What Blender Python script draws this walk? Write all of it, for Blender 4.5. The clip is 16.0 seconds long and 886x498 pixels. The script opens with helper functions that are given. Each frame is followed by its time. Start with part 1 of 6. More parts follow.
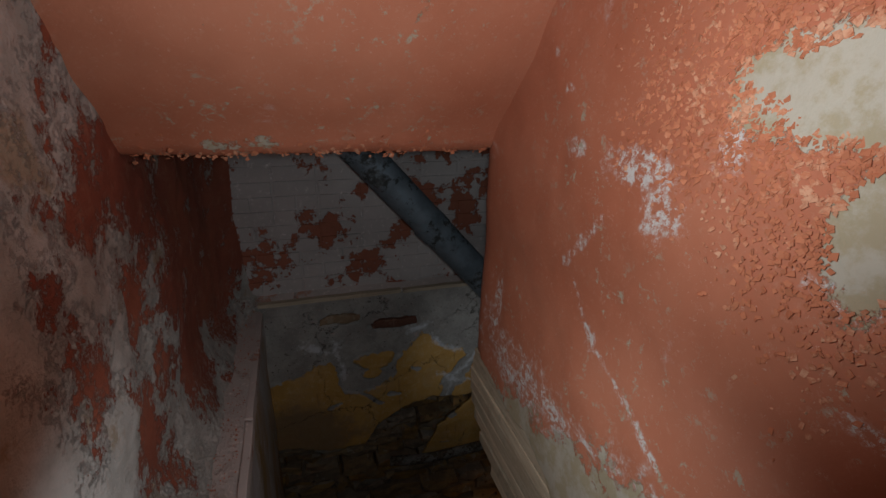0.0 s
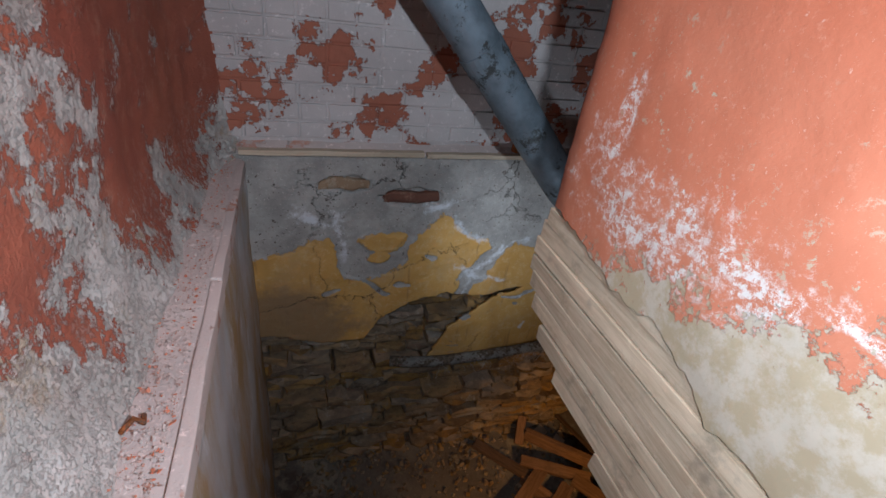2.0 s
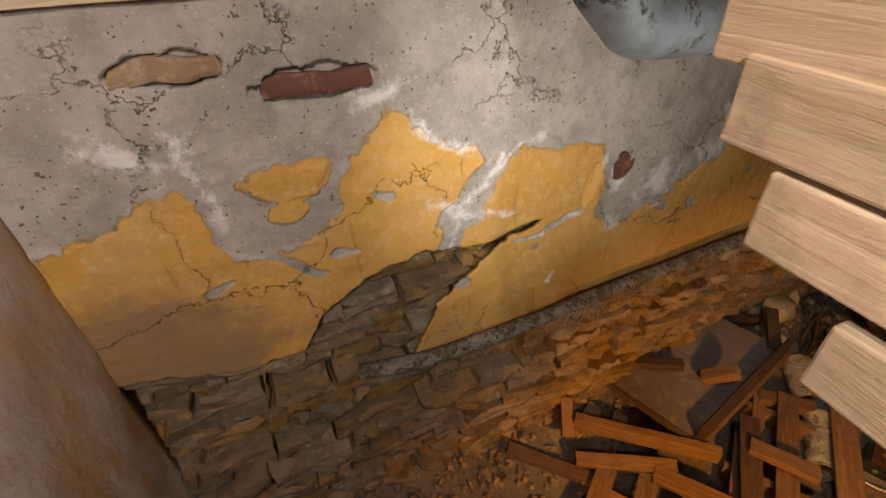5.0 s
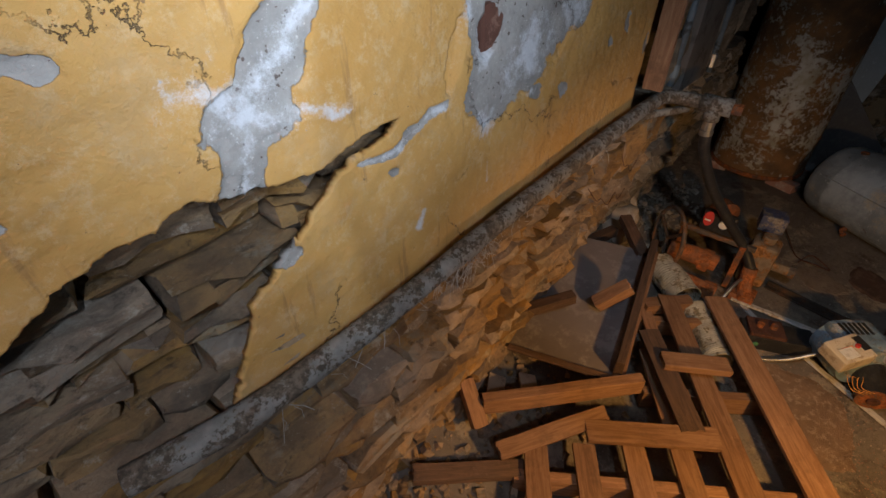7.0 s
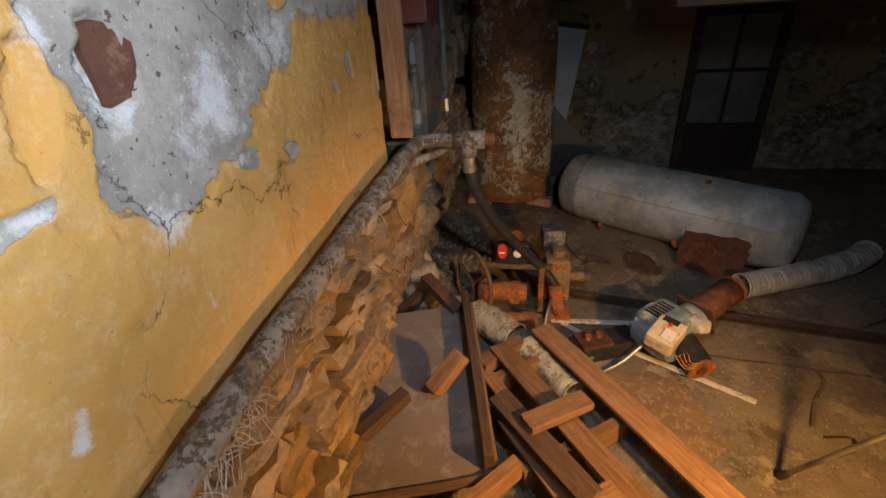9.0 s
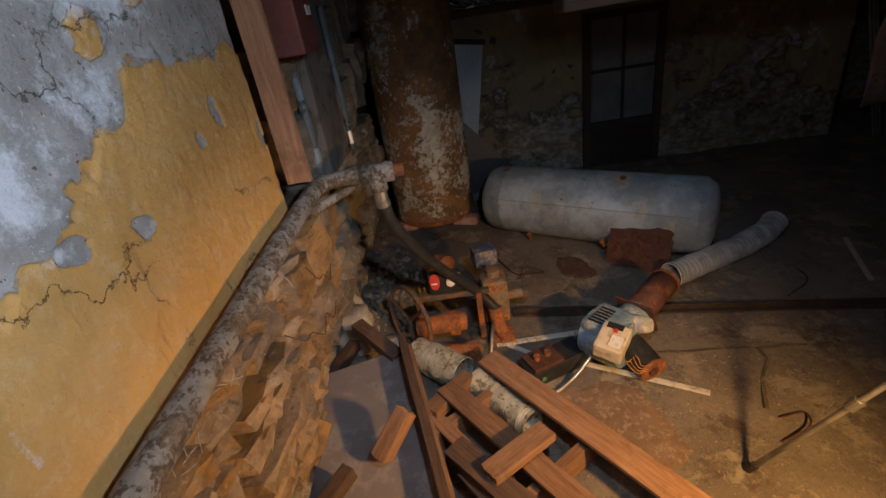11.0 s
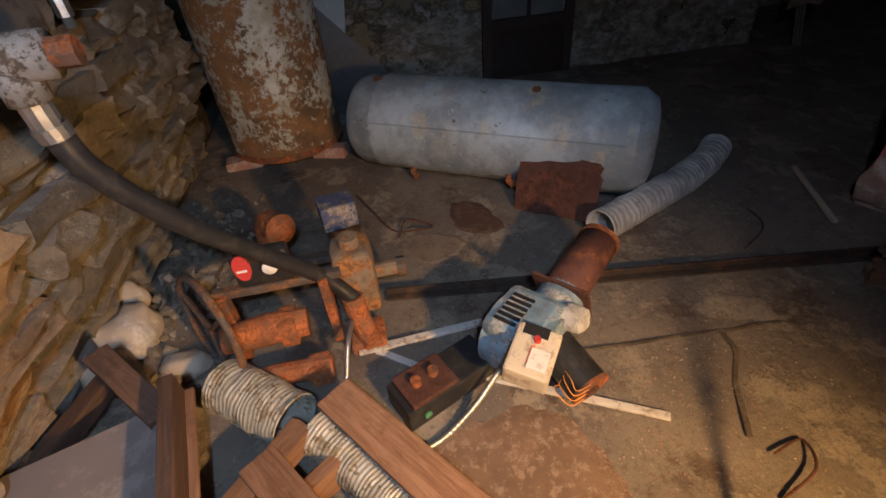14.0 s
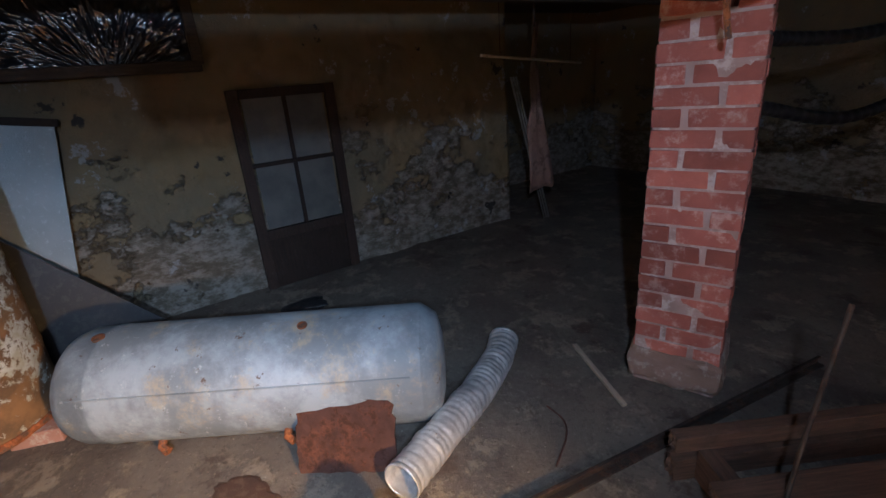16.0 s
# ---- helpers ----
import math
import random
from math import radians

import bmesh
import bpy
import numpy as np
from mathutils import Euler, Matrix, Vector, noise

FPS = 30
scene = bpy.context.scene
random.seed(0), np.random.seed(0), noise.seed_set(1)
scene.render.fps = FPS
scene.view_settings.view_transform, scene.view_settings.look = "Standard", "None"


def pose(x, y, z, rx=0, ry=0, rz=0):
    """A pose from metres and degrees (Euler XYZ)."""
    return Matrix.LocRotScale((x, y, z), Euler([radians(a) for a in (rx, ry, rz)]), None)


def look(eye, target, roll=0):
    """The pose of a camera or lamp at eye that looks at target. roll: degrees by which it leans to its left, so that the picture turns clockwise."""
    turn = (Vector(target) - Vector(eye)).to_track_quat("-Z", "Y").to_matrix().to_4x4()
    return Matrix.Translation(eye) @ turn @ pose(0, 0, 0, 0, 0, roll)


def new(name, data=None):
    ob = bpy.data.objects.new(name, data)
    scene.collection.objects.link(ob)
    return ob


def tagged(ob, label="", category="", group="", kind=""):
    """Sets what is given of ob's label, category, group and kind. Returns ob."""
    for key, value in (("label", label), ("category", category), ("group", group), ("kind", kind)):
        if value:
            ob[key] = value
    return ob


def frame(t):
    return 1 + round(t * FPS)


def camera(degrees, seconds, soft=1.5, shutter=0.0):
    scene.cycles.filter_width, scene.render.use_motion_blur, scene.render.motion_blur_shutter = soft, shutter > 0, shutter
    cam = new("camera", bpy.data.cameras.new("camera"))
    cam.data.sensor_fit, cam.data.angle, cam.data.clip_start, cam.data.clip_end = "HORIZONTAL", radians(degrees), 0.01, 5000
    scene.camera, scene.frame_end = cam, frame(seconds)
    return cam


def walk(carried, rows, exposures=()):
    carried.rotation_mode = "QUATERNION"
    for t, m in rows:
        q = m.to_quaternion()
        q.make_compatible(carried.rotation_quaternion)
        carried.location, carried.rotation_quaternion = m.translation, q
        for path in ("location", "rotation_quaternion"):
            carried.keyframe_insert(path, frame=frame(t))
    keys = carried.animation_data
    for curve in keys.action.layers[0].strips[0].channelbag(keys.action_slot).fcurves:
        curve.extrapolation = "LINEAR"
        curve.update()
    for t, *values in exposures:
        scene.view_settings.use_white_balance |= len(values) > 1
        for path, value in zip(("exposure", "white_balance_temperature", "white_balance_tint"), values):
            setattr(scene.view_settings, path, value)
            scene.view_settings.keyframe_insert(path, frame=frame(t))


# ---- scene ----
cam = camera(87.6, 16.0)
PATH = [
    (0, (-0.084, -0.028, 3.455), (0.498, 1.738, 2.718), 1.8),
    (0.5, (-0.105, 0.074, 3.368), (0.424, 1.848, 2.612), 2.0),
    (1, (-0.104, 0.112, 3.319), (0.39, 1.877, 2.52), 4.2),
    (1.5, (-0.063, 0.253, 3.133), (0.429, 1.929, 2.158), 5.5),
    (2, (-0.118, 0.389, 2.976), (0.477, 1.995, 1.943), 8.2),
    (2.5, (-0.101, 0.511, 2.873), (0.404, 2.06, 1.713), 7.2),
    (3, (-0.046, 0.639, 2.722), (0.328, 2.168, 1.487), 4.7),
    (3.2, (-0.038, 0.7, 2.704), (0.413, 2.206, 1.468), 8.6),
    (5.3, (0.275, 1.19, 2.31), (0.888, 2.685, 1.131), -2.5),
    (5.5, (0.289, 1.233, 2.269), (0.937, 2.662, 1.029), -0.2),
    (6, (0.319, 1.346, 2.126), (1.206, 2.702, 0.953), 3.1),
    (6.5, (0.35, 1.463, 1.975), (1.485, 2.599, 0.781), 6.7),
    (7, (0.439, 1.579, 1.865), (1.629, 2.619, 0.638), 0.2),
    (7.5, (0.644, 1.648, 1.764), (2.156, 2.453, 0.732), -2.5),
    (8, (0.745, 1.684, 1.681), (2.4, 2.157, 0.663), -2.4),
    (8.2, (0.777, 1.704, 1.669), (2.475, 2.109, 0.692), -1.5),
    (10.3, (0.929, 1.711, 1.651), (2.631, 1.976, 0.634), -11.5),
    (10.5, (0.961, 1.675, 1.611), (2.668, 1.898, 0.593), -12.9),
    (11, (1.024, 1.672, 1.64), (2.798, 1.788, 0.724), -9.3),
    (11.5, (1.167, 1.638, 1.573), (2.966, 1.616, 0.698), -12.2),
    (12, (1.583, 1.567, 1.404), (3.404, 1.468, 0.584), -8.1),
    (12.5, (1.758, 1.553, 1.325), (3.489, 1.553, 0.323), -4.3),
    (13, (1.813, 1.538, 1.266), (3.428, 1.545, 0.086), -4.9),
    (13.4, (1.822, 1.529, 1.253), (3.393, 1.508, 0.015), -6.2),
    (13.5, (1.844, 1.503, 1.248), (3.4, 1.457, -0.008), -5.4),
    (14, (1.852, 1.44, 1.272), (3.415, 1.208, 0.047), -5.5),
    (14.5, (1.861, 1.348, 1.352), (3.499, 0.894, 0.298), -4.5),
    (15, (1.939, 1.283, 1.385), (3.62, 0.597, 0.545), -2.5),
    (15.5, (2.042, 1.208, 1.412), (3.618, 0.317, 0.562), -4.2),
    (15.6, (2.03, 1.179, 1.417), (3.609, 0.265, 0.598), -5.0),
    (16, (2.154, 1.034, 1.403), (3.733, 0.024, 0.703), -4.7),
]
EXPOSE = [(0.0, -3.55, 6400, 10), (0.6, -2.5, 6000, 10), (1.0, -2.1, 5800, 10), (1.5, -1.6, 5700, 10), (2.0, -1.2, 5700, 10), (3.2, -0.7, 6200, 10), (5.3, 0.1, 8700, 20), (6.0, 0.2, 8300, 18), (6.5, -0.35, 5600, 10),
          (7.2, 0.45, 5700, 10), (8.2, 0.95, 6200, 10), (10.3, 1.25, 5700, 10), (11.0, 1.0, 5500, 10), (11.5, 1.3, 5400, 10), (12.3, 2.0, 4700, 10), (13.0, 2.2, 4700, 10), (13.5, 2.2, 4900, 10), (14.0, 1.65, 5000, 10), (15.0, 2.15, 5100, 10), (16.0, 3.1, 4800, 10)]
walk(cam, [(t, look(eye, target, roll)) for t, eye, target, roll in PATH], EXPOSE)

# ---- light: fixed cold spots along the way replace one hand-held light; warm work lamp ----
world = bpy.data.worlds.new("cellar_dark")
world.use_nodes = True
world.node_tree.nodes["Background"].inputs[0].default_value = (0.5, 0.6, 0.8, 1)
world.node_tree.nodes["Background"].inputs[1].default_value = 0.002
scene.world = world


def aimed_spot(name, eye, target, watts, colour, cone, blend=0.6, size=0.03):
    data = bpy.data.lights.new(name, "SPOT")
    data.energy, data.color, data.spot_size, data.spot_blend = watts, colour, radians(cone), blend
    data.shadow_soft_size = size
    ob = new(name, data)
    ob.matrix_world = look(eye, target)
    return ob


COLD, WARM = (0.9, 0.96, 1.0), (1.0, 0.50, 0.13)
# cold spots are added stand-ins, each for one stage of the moving hand-held light
aimed_spot("standin_stair", (-0.03, 0.10, 3.44), (0.36, 1.0, 3.54), 190, COLD, 146, 1.0)
# added pair aimed left and right: brightens ledge and laths, spares the well
aimed_spot("standin_ledge", (0.04, 0.40, 2.90), (-0.42, 0.98, 2.30), 74, COLD, 102, 1.0)
aimed_spot("standin_laths", (0.0, 0.40, 2.90), (0.48, 0.54, 2.55), 46, COLD, 126, 1.0)
aimed_spot("standin_descent", (0.70, 1.55, 1.90), (1.00, 2.48, 1.76), 13, COLD, 84, 1.0)
aimed_spot("standin_wall", (1.00, 1.20, 1.86), (1.45, 2.4, 1.90), 26, COLD, 120, 1.0)
aimed_spot("standin_cellar", (1.45, 1.42, 1.74), (3.15, 1.72, 0.30), 22, (0.80, 0.91, 1.0), 88, 1.0)
aimed_spot("standin_pier", (1.90, 1.10, 1.76), (3.9, -0.25, 0.85), 7.0, (0.80, 0.91, 1.0), 100, 1.0)
aimed_spot("torch_warm", (1.22, 0.72, 1.10), (1.72, 1.38, 0.12), 84, WARM, 126, 0.7, 0.05)

# ---- materials ----


class Mat:
    """A small node-graph writer."""

    def __init__(self, name, rough=0.85, metal=0.0, spec=0.4):
        self.m = bpy.data.materials.new(name)
        self.m.use_nodes = True
        self.t = self.m.node_tree
        self.b = self.t.nodes["Principled BSDF"]
        self.b.inputs["Roughness"].default_value = rough
        self.b.inputs["Metallic"].default_value = metal
        self.b.inputs["Specular IOR Level"].default_value = spec
        self.co = self.t.nodes.new("ShaderNodeNewGeometry").outputs["Position"]

    def node(self, kind, **values):
        n = self.t.nodes.new(kind)
        for key, value in values.items():
            if hasattr(value, "links"):
                self.t.links.new(value, n.inputs[key.replace("_", " ")])
            else:
                n.inputs[key.replace("_", " ")].default_value = value
        return n

    def noise(self, scale, detail=6, rough=0.6, stretch=None, distort=0.0):
        co = self.co
        if stretch:
            mp = self.t.nodes.new("ShaderNodeMapping")
            mp.inputs["Scale"].default_value = stretch
            self.t.links.new(co, mp.inputs["Vector"])
            co = mp.outputs[0]
        n = self.node("ShaderNodeTexNoise", Scale=scale, Detail=detail, Roughness=rough, Distortion=distort)
        self.t.links.new(co, n.inputs["Vector"])
        return n.outputs["Fac"]

    def ramp(self, fac, lo, hi):
        n = self.t.nodes.new("ShaderNodeMapRange")
        n.interpolation_type = "SMOOTHSTEP"
        self.t.links.new(fac, n.inputs["Value"])
        n.inputs["From Min"].default_value, n.inputs["From Max"].default_value = lo, hi
        return n.outputs["Result"]

    def math(self, op, a, b=0.0):
        n = self.t.nodes.new("ShaderNodeMath")
        n.operation = op
        for i, v in enumerate((a, b)):
            if hasattr(v, "links"):
                self.t.links.new(v, n.inputs[i])
            else:
                n.inputs[i].default_value = v
        return n.outputs[0]

    def mix(self, fac, a, b):
        n = self.t.nodes.new("ShaderNodeMix")
        n.data_type = "RGBA"
        for key, v in ((0, fac), (6, a), (7, b)):
            if hasattr(v, "links"):
                self.t.links.new(v, n.inputs[key])
            else:
                n.inputs[key].default_value = v if key == 0 else (*v, 1)
        return n.outputs[2]

    def attr(self, name):
        n = self.t.nodes.new("ShaderNodeAttribute")
        n.attribute_name = name
        return n.outputs["Fac"]

    def rand(self):
        return self.t.nodes.new("ShaderNodeObjectInfo").outputs["Random"]

    def island(self):
        return self.t.nodes.new("ShaderNodeNewGeometry").outputs["Random Per Island"]

    def done(self, colour, bump=None, strength=0.5, dist=0.01, rough=None, metal=None):
        for key, v in (("Base Color", colour), ("Roughness", rough), ("Metallic", metal)):
            if v is None:
                continue
            if hasattr(v, "links"):
                self.t.links.new(v, self.b.inputs[key])
            else:
                self.b.inputs[key].default_value = (*v, 1) if key == "Base Color" else v
        if bump is not None:
            n = self.t.nodes.new("ShaderNodeBump")
            n.inputs["Strength"].default_value, n.inputs["Distance"].default_value = strength, dist
            self.t.links.new(bump, n.inputs["Height"])
            self.t.links.new(n.outputs[0], self.b.inputs["Normal"])
        return self.m


def flaking(name, paint, under, under2, cover, scale=5.0, lift=0.012):
    """Old paint coming off in flakes over plaster; cover: how much paint is left (0 to 1)."""
    k = Mat(name, 0.8)
    big, fine, grain = k.noise(scale, 9, 0.68), k.noise(scale * 6, 5, 0.7), k.noise(140, 3)
    edge = 0.72 - 0.44 * cover
    m = k.ramp(k.math("ADD", big, k.math("MULTIPLY", fine, 0.18)), edge + 0.08, edge + 0.095)
    tone = k.mix(k.ramp(k.noise(1.7, 4), 0.3, 0.7), paint, tuple(c * 0.72 for c in paint))
    tone = k.mix(k.ramp(k.noise(38, 5, 0.75), 0.55, 0.72), tone, tuple(min(1, c * 1.25 + 0.03) for c in paint))
    base = k.mix(k.ramp(k.noise(9, 6, 0.7), 0.42, 0.6), under, under2)
    h = k.math("ADD", k.math("MULTIPLY", m, 0.6), k.math("MULTIPLY", grain, 0.25))
    return k.done(k.mix(m, base, tone), k.math("ADD", h, k.math("MULTIPLY", fine, 0.3)), 0.7, lift)


def salmon(name):
    """Salmon wall paint with white scuffs, a khaki coat under it where it flakes."""
    k = Mat(name, 0.62, spec=0.45)
    paint = k.mix(k.ramp(k.noise(2.2, 5), 0.3, 0.7), (0.62, 0.235, 0.135), (0.52, 0.17, 0.09))
    paint = k.mix(k.math("MULTIPLY", k.ramp(k.noise(60, 5, 0.8), 0.56, 0.66), 0.35), paint, (0.66, 0.33, 0.22))
    near = k.math("ADD", k.attr("scuff"), k.math("MULTIPLY", k.math("SUBTRACT", k.noise(14, 8, 0.8), 0.5), 2.2))
    near = k.math("MAXIMUM", k.ramp(near, 0.36, 0.72), k.math("MULTIPLY", k.ramp(k.noise(3.0, 6, 0.7, (1, 1.2, 0.9)), 0.58, 0.70), 0.6))
    scuff = k.math("MULTIPLY", near, k.ramp(k.noise(46, 9, 0.85), 0.47, 0.54))
    paint = k.mix(scuff, paint, (0.74, 0.70, 0.66))
    chips = k.math("MULTIPLY", k.ramp(k.noise(27, 9, 0.82), 0.58, 0.595), k.ramp(k.noise(2.7, 4), 0.40, 0.58))
    paint = k.mix(chips, paint, (0.50, 0.42, 0.31))
    paint = k.mix(k.math("MULTIPLY", k.ramp(k.noise(110, 4, 0.8), 0.63, 0.68), 0.6), paint, (0.72, 0.48, 0.38))
    low = k.math("MULTIPLY", k.attr("worn"), 1.0)
    mask = k.math("ADD", low, k.math("MULTIPLY", k.math("SUBTRACT", k.noise(12, 10, 0.78), 0.5), 1.5))
    worn = k.ramp(mask, 0.48, 0.52)
    under = k.mix(k.ramp(k.noise(16, 6, 0.7), 0.42, 0.6), (0.46, 0.38, 0.25), (0.56, 0.50, 0.40))
    h = k.math("ADD", k.math("MULTIPLY", worn, -0.8), k.math("MULTIPLY", k.noise(90, 4), 0.25))
    return k.done(k.mix(worn, paint, under), h, 0.6, 0.006)


def ochre_wall(name):
    """Ochre paint on grey cement plaster, both broken, with white salt along the breaks."""
    k = Mat(name, 0.72, spec=0.35)
    wob = k.math("MULTIPLY", k.math("SUBTRACT", k.noise(9, 9, 0.72), 0.5), 1.15)
    p = k.math("ADD", k.attr("paint"), wob)
    mask = k.ramp(p, -0.03, 0.03)
    ochre = k.mix(k.ramp(k.noise(3, 6, 0.65), 0.3, 0.7), (0.62, 0.365, 0.11), (0.52, 0.285, 0.07))
    ochre = k.mix(k.math("MULTIPLY", k.ramp(k.noise(14, 7, 0.75), 0.5, 0.72), 0.5), ochre, (0.58, 0.42, 0.23))
    ochre = k.mix(k.math("MULTIPLY", k.ramp(k.noise(30, 4, 0.6, (1, 1, 0.12)), 0.62, 0.7), 0.5), ochre, (0.30, 0.16, 0.06))
    ochre = k.mix(k.math("MULTIPLY", k.ramp(k.noise(26, 9, 0.8), 0.50, 0.64), 0.50), ochre, (0.66, 0.47, 0.25))
    ochre = k.mix(k.math("MULTIPLY", k.ramp(k.noise(2.1, 8, 0.72), 0.50, 0.68), 0.55), ochre, (0.46, 0.31, 0.15))
    ochre = k.mix(k.math("MULTIPLY", k.ramp(k.noise(60, 3, 0.6), 0.70, 0.74), 0.8), ochre, (0.20, 0.12, 0.06))
    grey = k.mix(k.ramp(k.noise(6, 8, 0.7), 0.35, 0.68), (0.27, 0.255, 0.235), (0.42, 0.40, 0.37))
    grey = k.mix(k.ramp(k.noise(120, 3, 0.7), 0.62, 0.7), grey, (0.55, 0.52, 0.47))
    grey = k.mix(k.ramp(k.noise(70, 2, 0.5), 0.67, 0.72), grey, (0.12, 0.09, 0.075))
    salt = k.math("ADD", k.attr("salt"), k.math("MULTIPLY", k.math("SUBTRACT", k.noise(15, 10, 0.8), 0.5), 2.3))
    smask = k.math("MULTIPLY", k.ramp(salt, 0.45, 0.95), 0.75)
    colour = k.mix(mask, grey, ochre)
    colour = k.mix(smask, colour, (0.72, 0.74, 0.78))
    dirt = k.math("ADD", k.attr("dirt"), k.math("MULTIPLY", k.math("SUBTRACT", k.noise(7, 8, 0.7), 0.5), 1.3))
    colour = k.mix(k.math("MULTIPLY", k.ramp(dirt, 0.4, 0.9), 0.75), colour, (0.23, 0.155, 0.095))
    vor = k.t.nodes.new("ShaderNodeTexVoronoi")
    vor.feature = "DISTANCE_TO_EDGE"
    vor.inputs["Scale"].default_value = 1.9
    warp = k.t.nodes.new("ShaderNodeVectorMath")
    warp.operation = "MULTIPLY_ADD"
    warped = k.node("ShaderNodeTexNoise", Scale=5.0, Detail=7.0, Roughness=0.65)
    k.t.links.new(k.co, warped.inputs["Vector"])
    k.t.links.new(warped.outputs["Color"], warp.inputs[0])
    warp.inputs[1].default_value = (0.35, 0.35, 0.35)
    k.t.links.new(k.co, warp.inputs[2])
    k.t.links.new(warp.outputs[0], vor.inputs["Vector"])
    crack = k.math("MULTIPLY", k.math("SUBTRACT", 1.0, k.ramp(vor.outputs["Distance"], 0.0012, 0.006)), k.ramp(k.noise(2.2, 3), 0.47, 0.56))
    colour = k.mix(k.math("MULTIPLY", crack, 0.8), colour, (0.07, 0.05, 0.035))
    h = k.math("ADD", k.math("MULTIPLY", mask, 0.5), k.math("MULTIPLY", k.noise(55, 7, 0.7), 0.7))
    h = k.math("SUBTRACT", h, k.math("MULTIPLY", crack, 1.2))
    return k.done(colour, h, 0.8, 0.009)


def speckled(name, a, b, c, scale=12.0, rough=0.85, metal=0.0, bump=0.6, dist=0.006, vary=0.0, spec=0.35, cut=(0.5, 0.6)):
    """Two tones and a third in spots, with grain; vary: brightness change from piece to piece."""
    k = Mat(name, rough, metal, spec)
    colour = k.mix(k.ramp(k.noise(scale * 0.35, 6, 0.6), 0.35, 0.65), a, b)
    colour = k.mix(k.ramp(k.noise(scale, 9, 0.75), *cut), colour, c)
    if vary:
        r = k.math("ADD", k.rand(), k.island())
        dark = k.mix(1.0, colour, colour)
        n = k.t.nodes.new("ShaderNodeHueSaturation")
        k.t.links.new(dark, n.inputs["Color"])
        k.t.links.new(k.math("ADD", k.math("MULTIPLY", k.math("FRACT", r), 2 * vary), 1 - vary), n.inputs["Value"])
        colour = n.outputs[0]
    return k.done(colour, k.noise(scale * 5, 8, 0.75), bump, dist)


def timber(name, a, b, rough=0.75, stretch=(2, 26, 26)):
    k = Mat(name, rough, spec=0.35)
    shift = k.t.nodes.new("ShaderNodeVectorMath")
    k.t.links.new(k.t.nodes.new("ShaderNodeTexCoord").outputs["Object"], shift.inputs[0])
    k.t.links.new(k.math("MULTIPLY", k.rand(), 17.0), shift.inputs[1])
    k.co = shift.outputs[0]
    grain = k.noise(3, 9, 0.7, stretch, 0.6)
    colour = k.mix(k.ramp(grain, 0.32, 0.66), a, b)
    colour = k.mix(k.math("MULTIPLY", k.ramp(k.noise(9, 6, 0.7), 0.52, 0.72), 0.65), colour, tuple(c * 0.35 for c in a))
    colour = k.mix(k.math("MULTIPLY", k.ramp(k.noise(24, 8, 0.8), 0.55, 0.70), 0.35), colour, tuple(min(1.0, c * 1.2 + 0.05) for c in a))
    n = k.t.nodes.new("ShaderNodeHueSaturation")
    k.t.links.new(colour, n.inputs["Color"])
    k.t.links.new(k.math("ADD", k.math("MULTIPLY", k.rand(), 0.5), 0.72), n.inputs["Value"])
    return k.done(n.outputs[0], grain, 0.5, 0.004)


def metal_sheet(name, colour, rust, amount, rough=0.4, metal=0.9, scale=6.0):
    """Bare or painted metal with rust in blotches; amount: 0 to 1."""
    k = Mat(name, rough, metal)
    e = 0.72 - 0.44 * amount
    m = k.ramp(k.math("ADD", k.noise(scale, 9, 0.72), k.math("MULTIPLY", k.math("SUBTRACT", k.noise(scale * 7, 5, 0.7), 0.5), 0.35)), e - 0.02, e + 0.05)
    base = k.mix(k.ramp(k.noise(scale * 1.5, 6), 0.35, 0.7), colour, tuple(c * 0.62 for c in colour))
    rusty = k.mix(k.ramp(k.noise(scale * 4, 7, 0.7), 0.4, 0.62), rust, tuple(c * 0.4 for c in rust))
    r = k.math("ADD", k.math("MULTIPLY", m, 0.9 - rough), k.math("ADD", rough, k.math("MULTIPLY", k.noise(scale * 3, 4), 0.12)))
    return k.done(k.mix(m, base, rusty), k.math("ADD", k.noise(scale * 9, 6, 0.7), m), 0.45, 0.004, rough=r, metal=k.math("MULTIPLY", k.math("SUBTRACT", 1.0, m), metal))


RUST = (0.30, 0.10, 0.035)


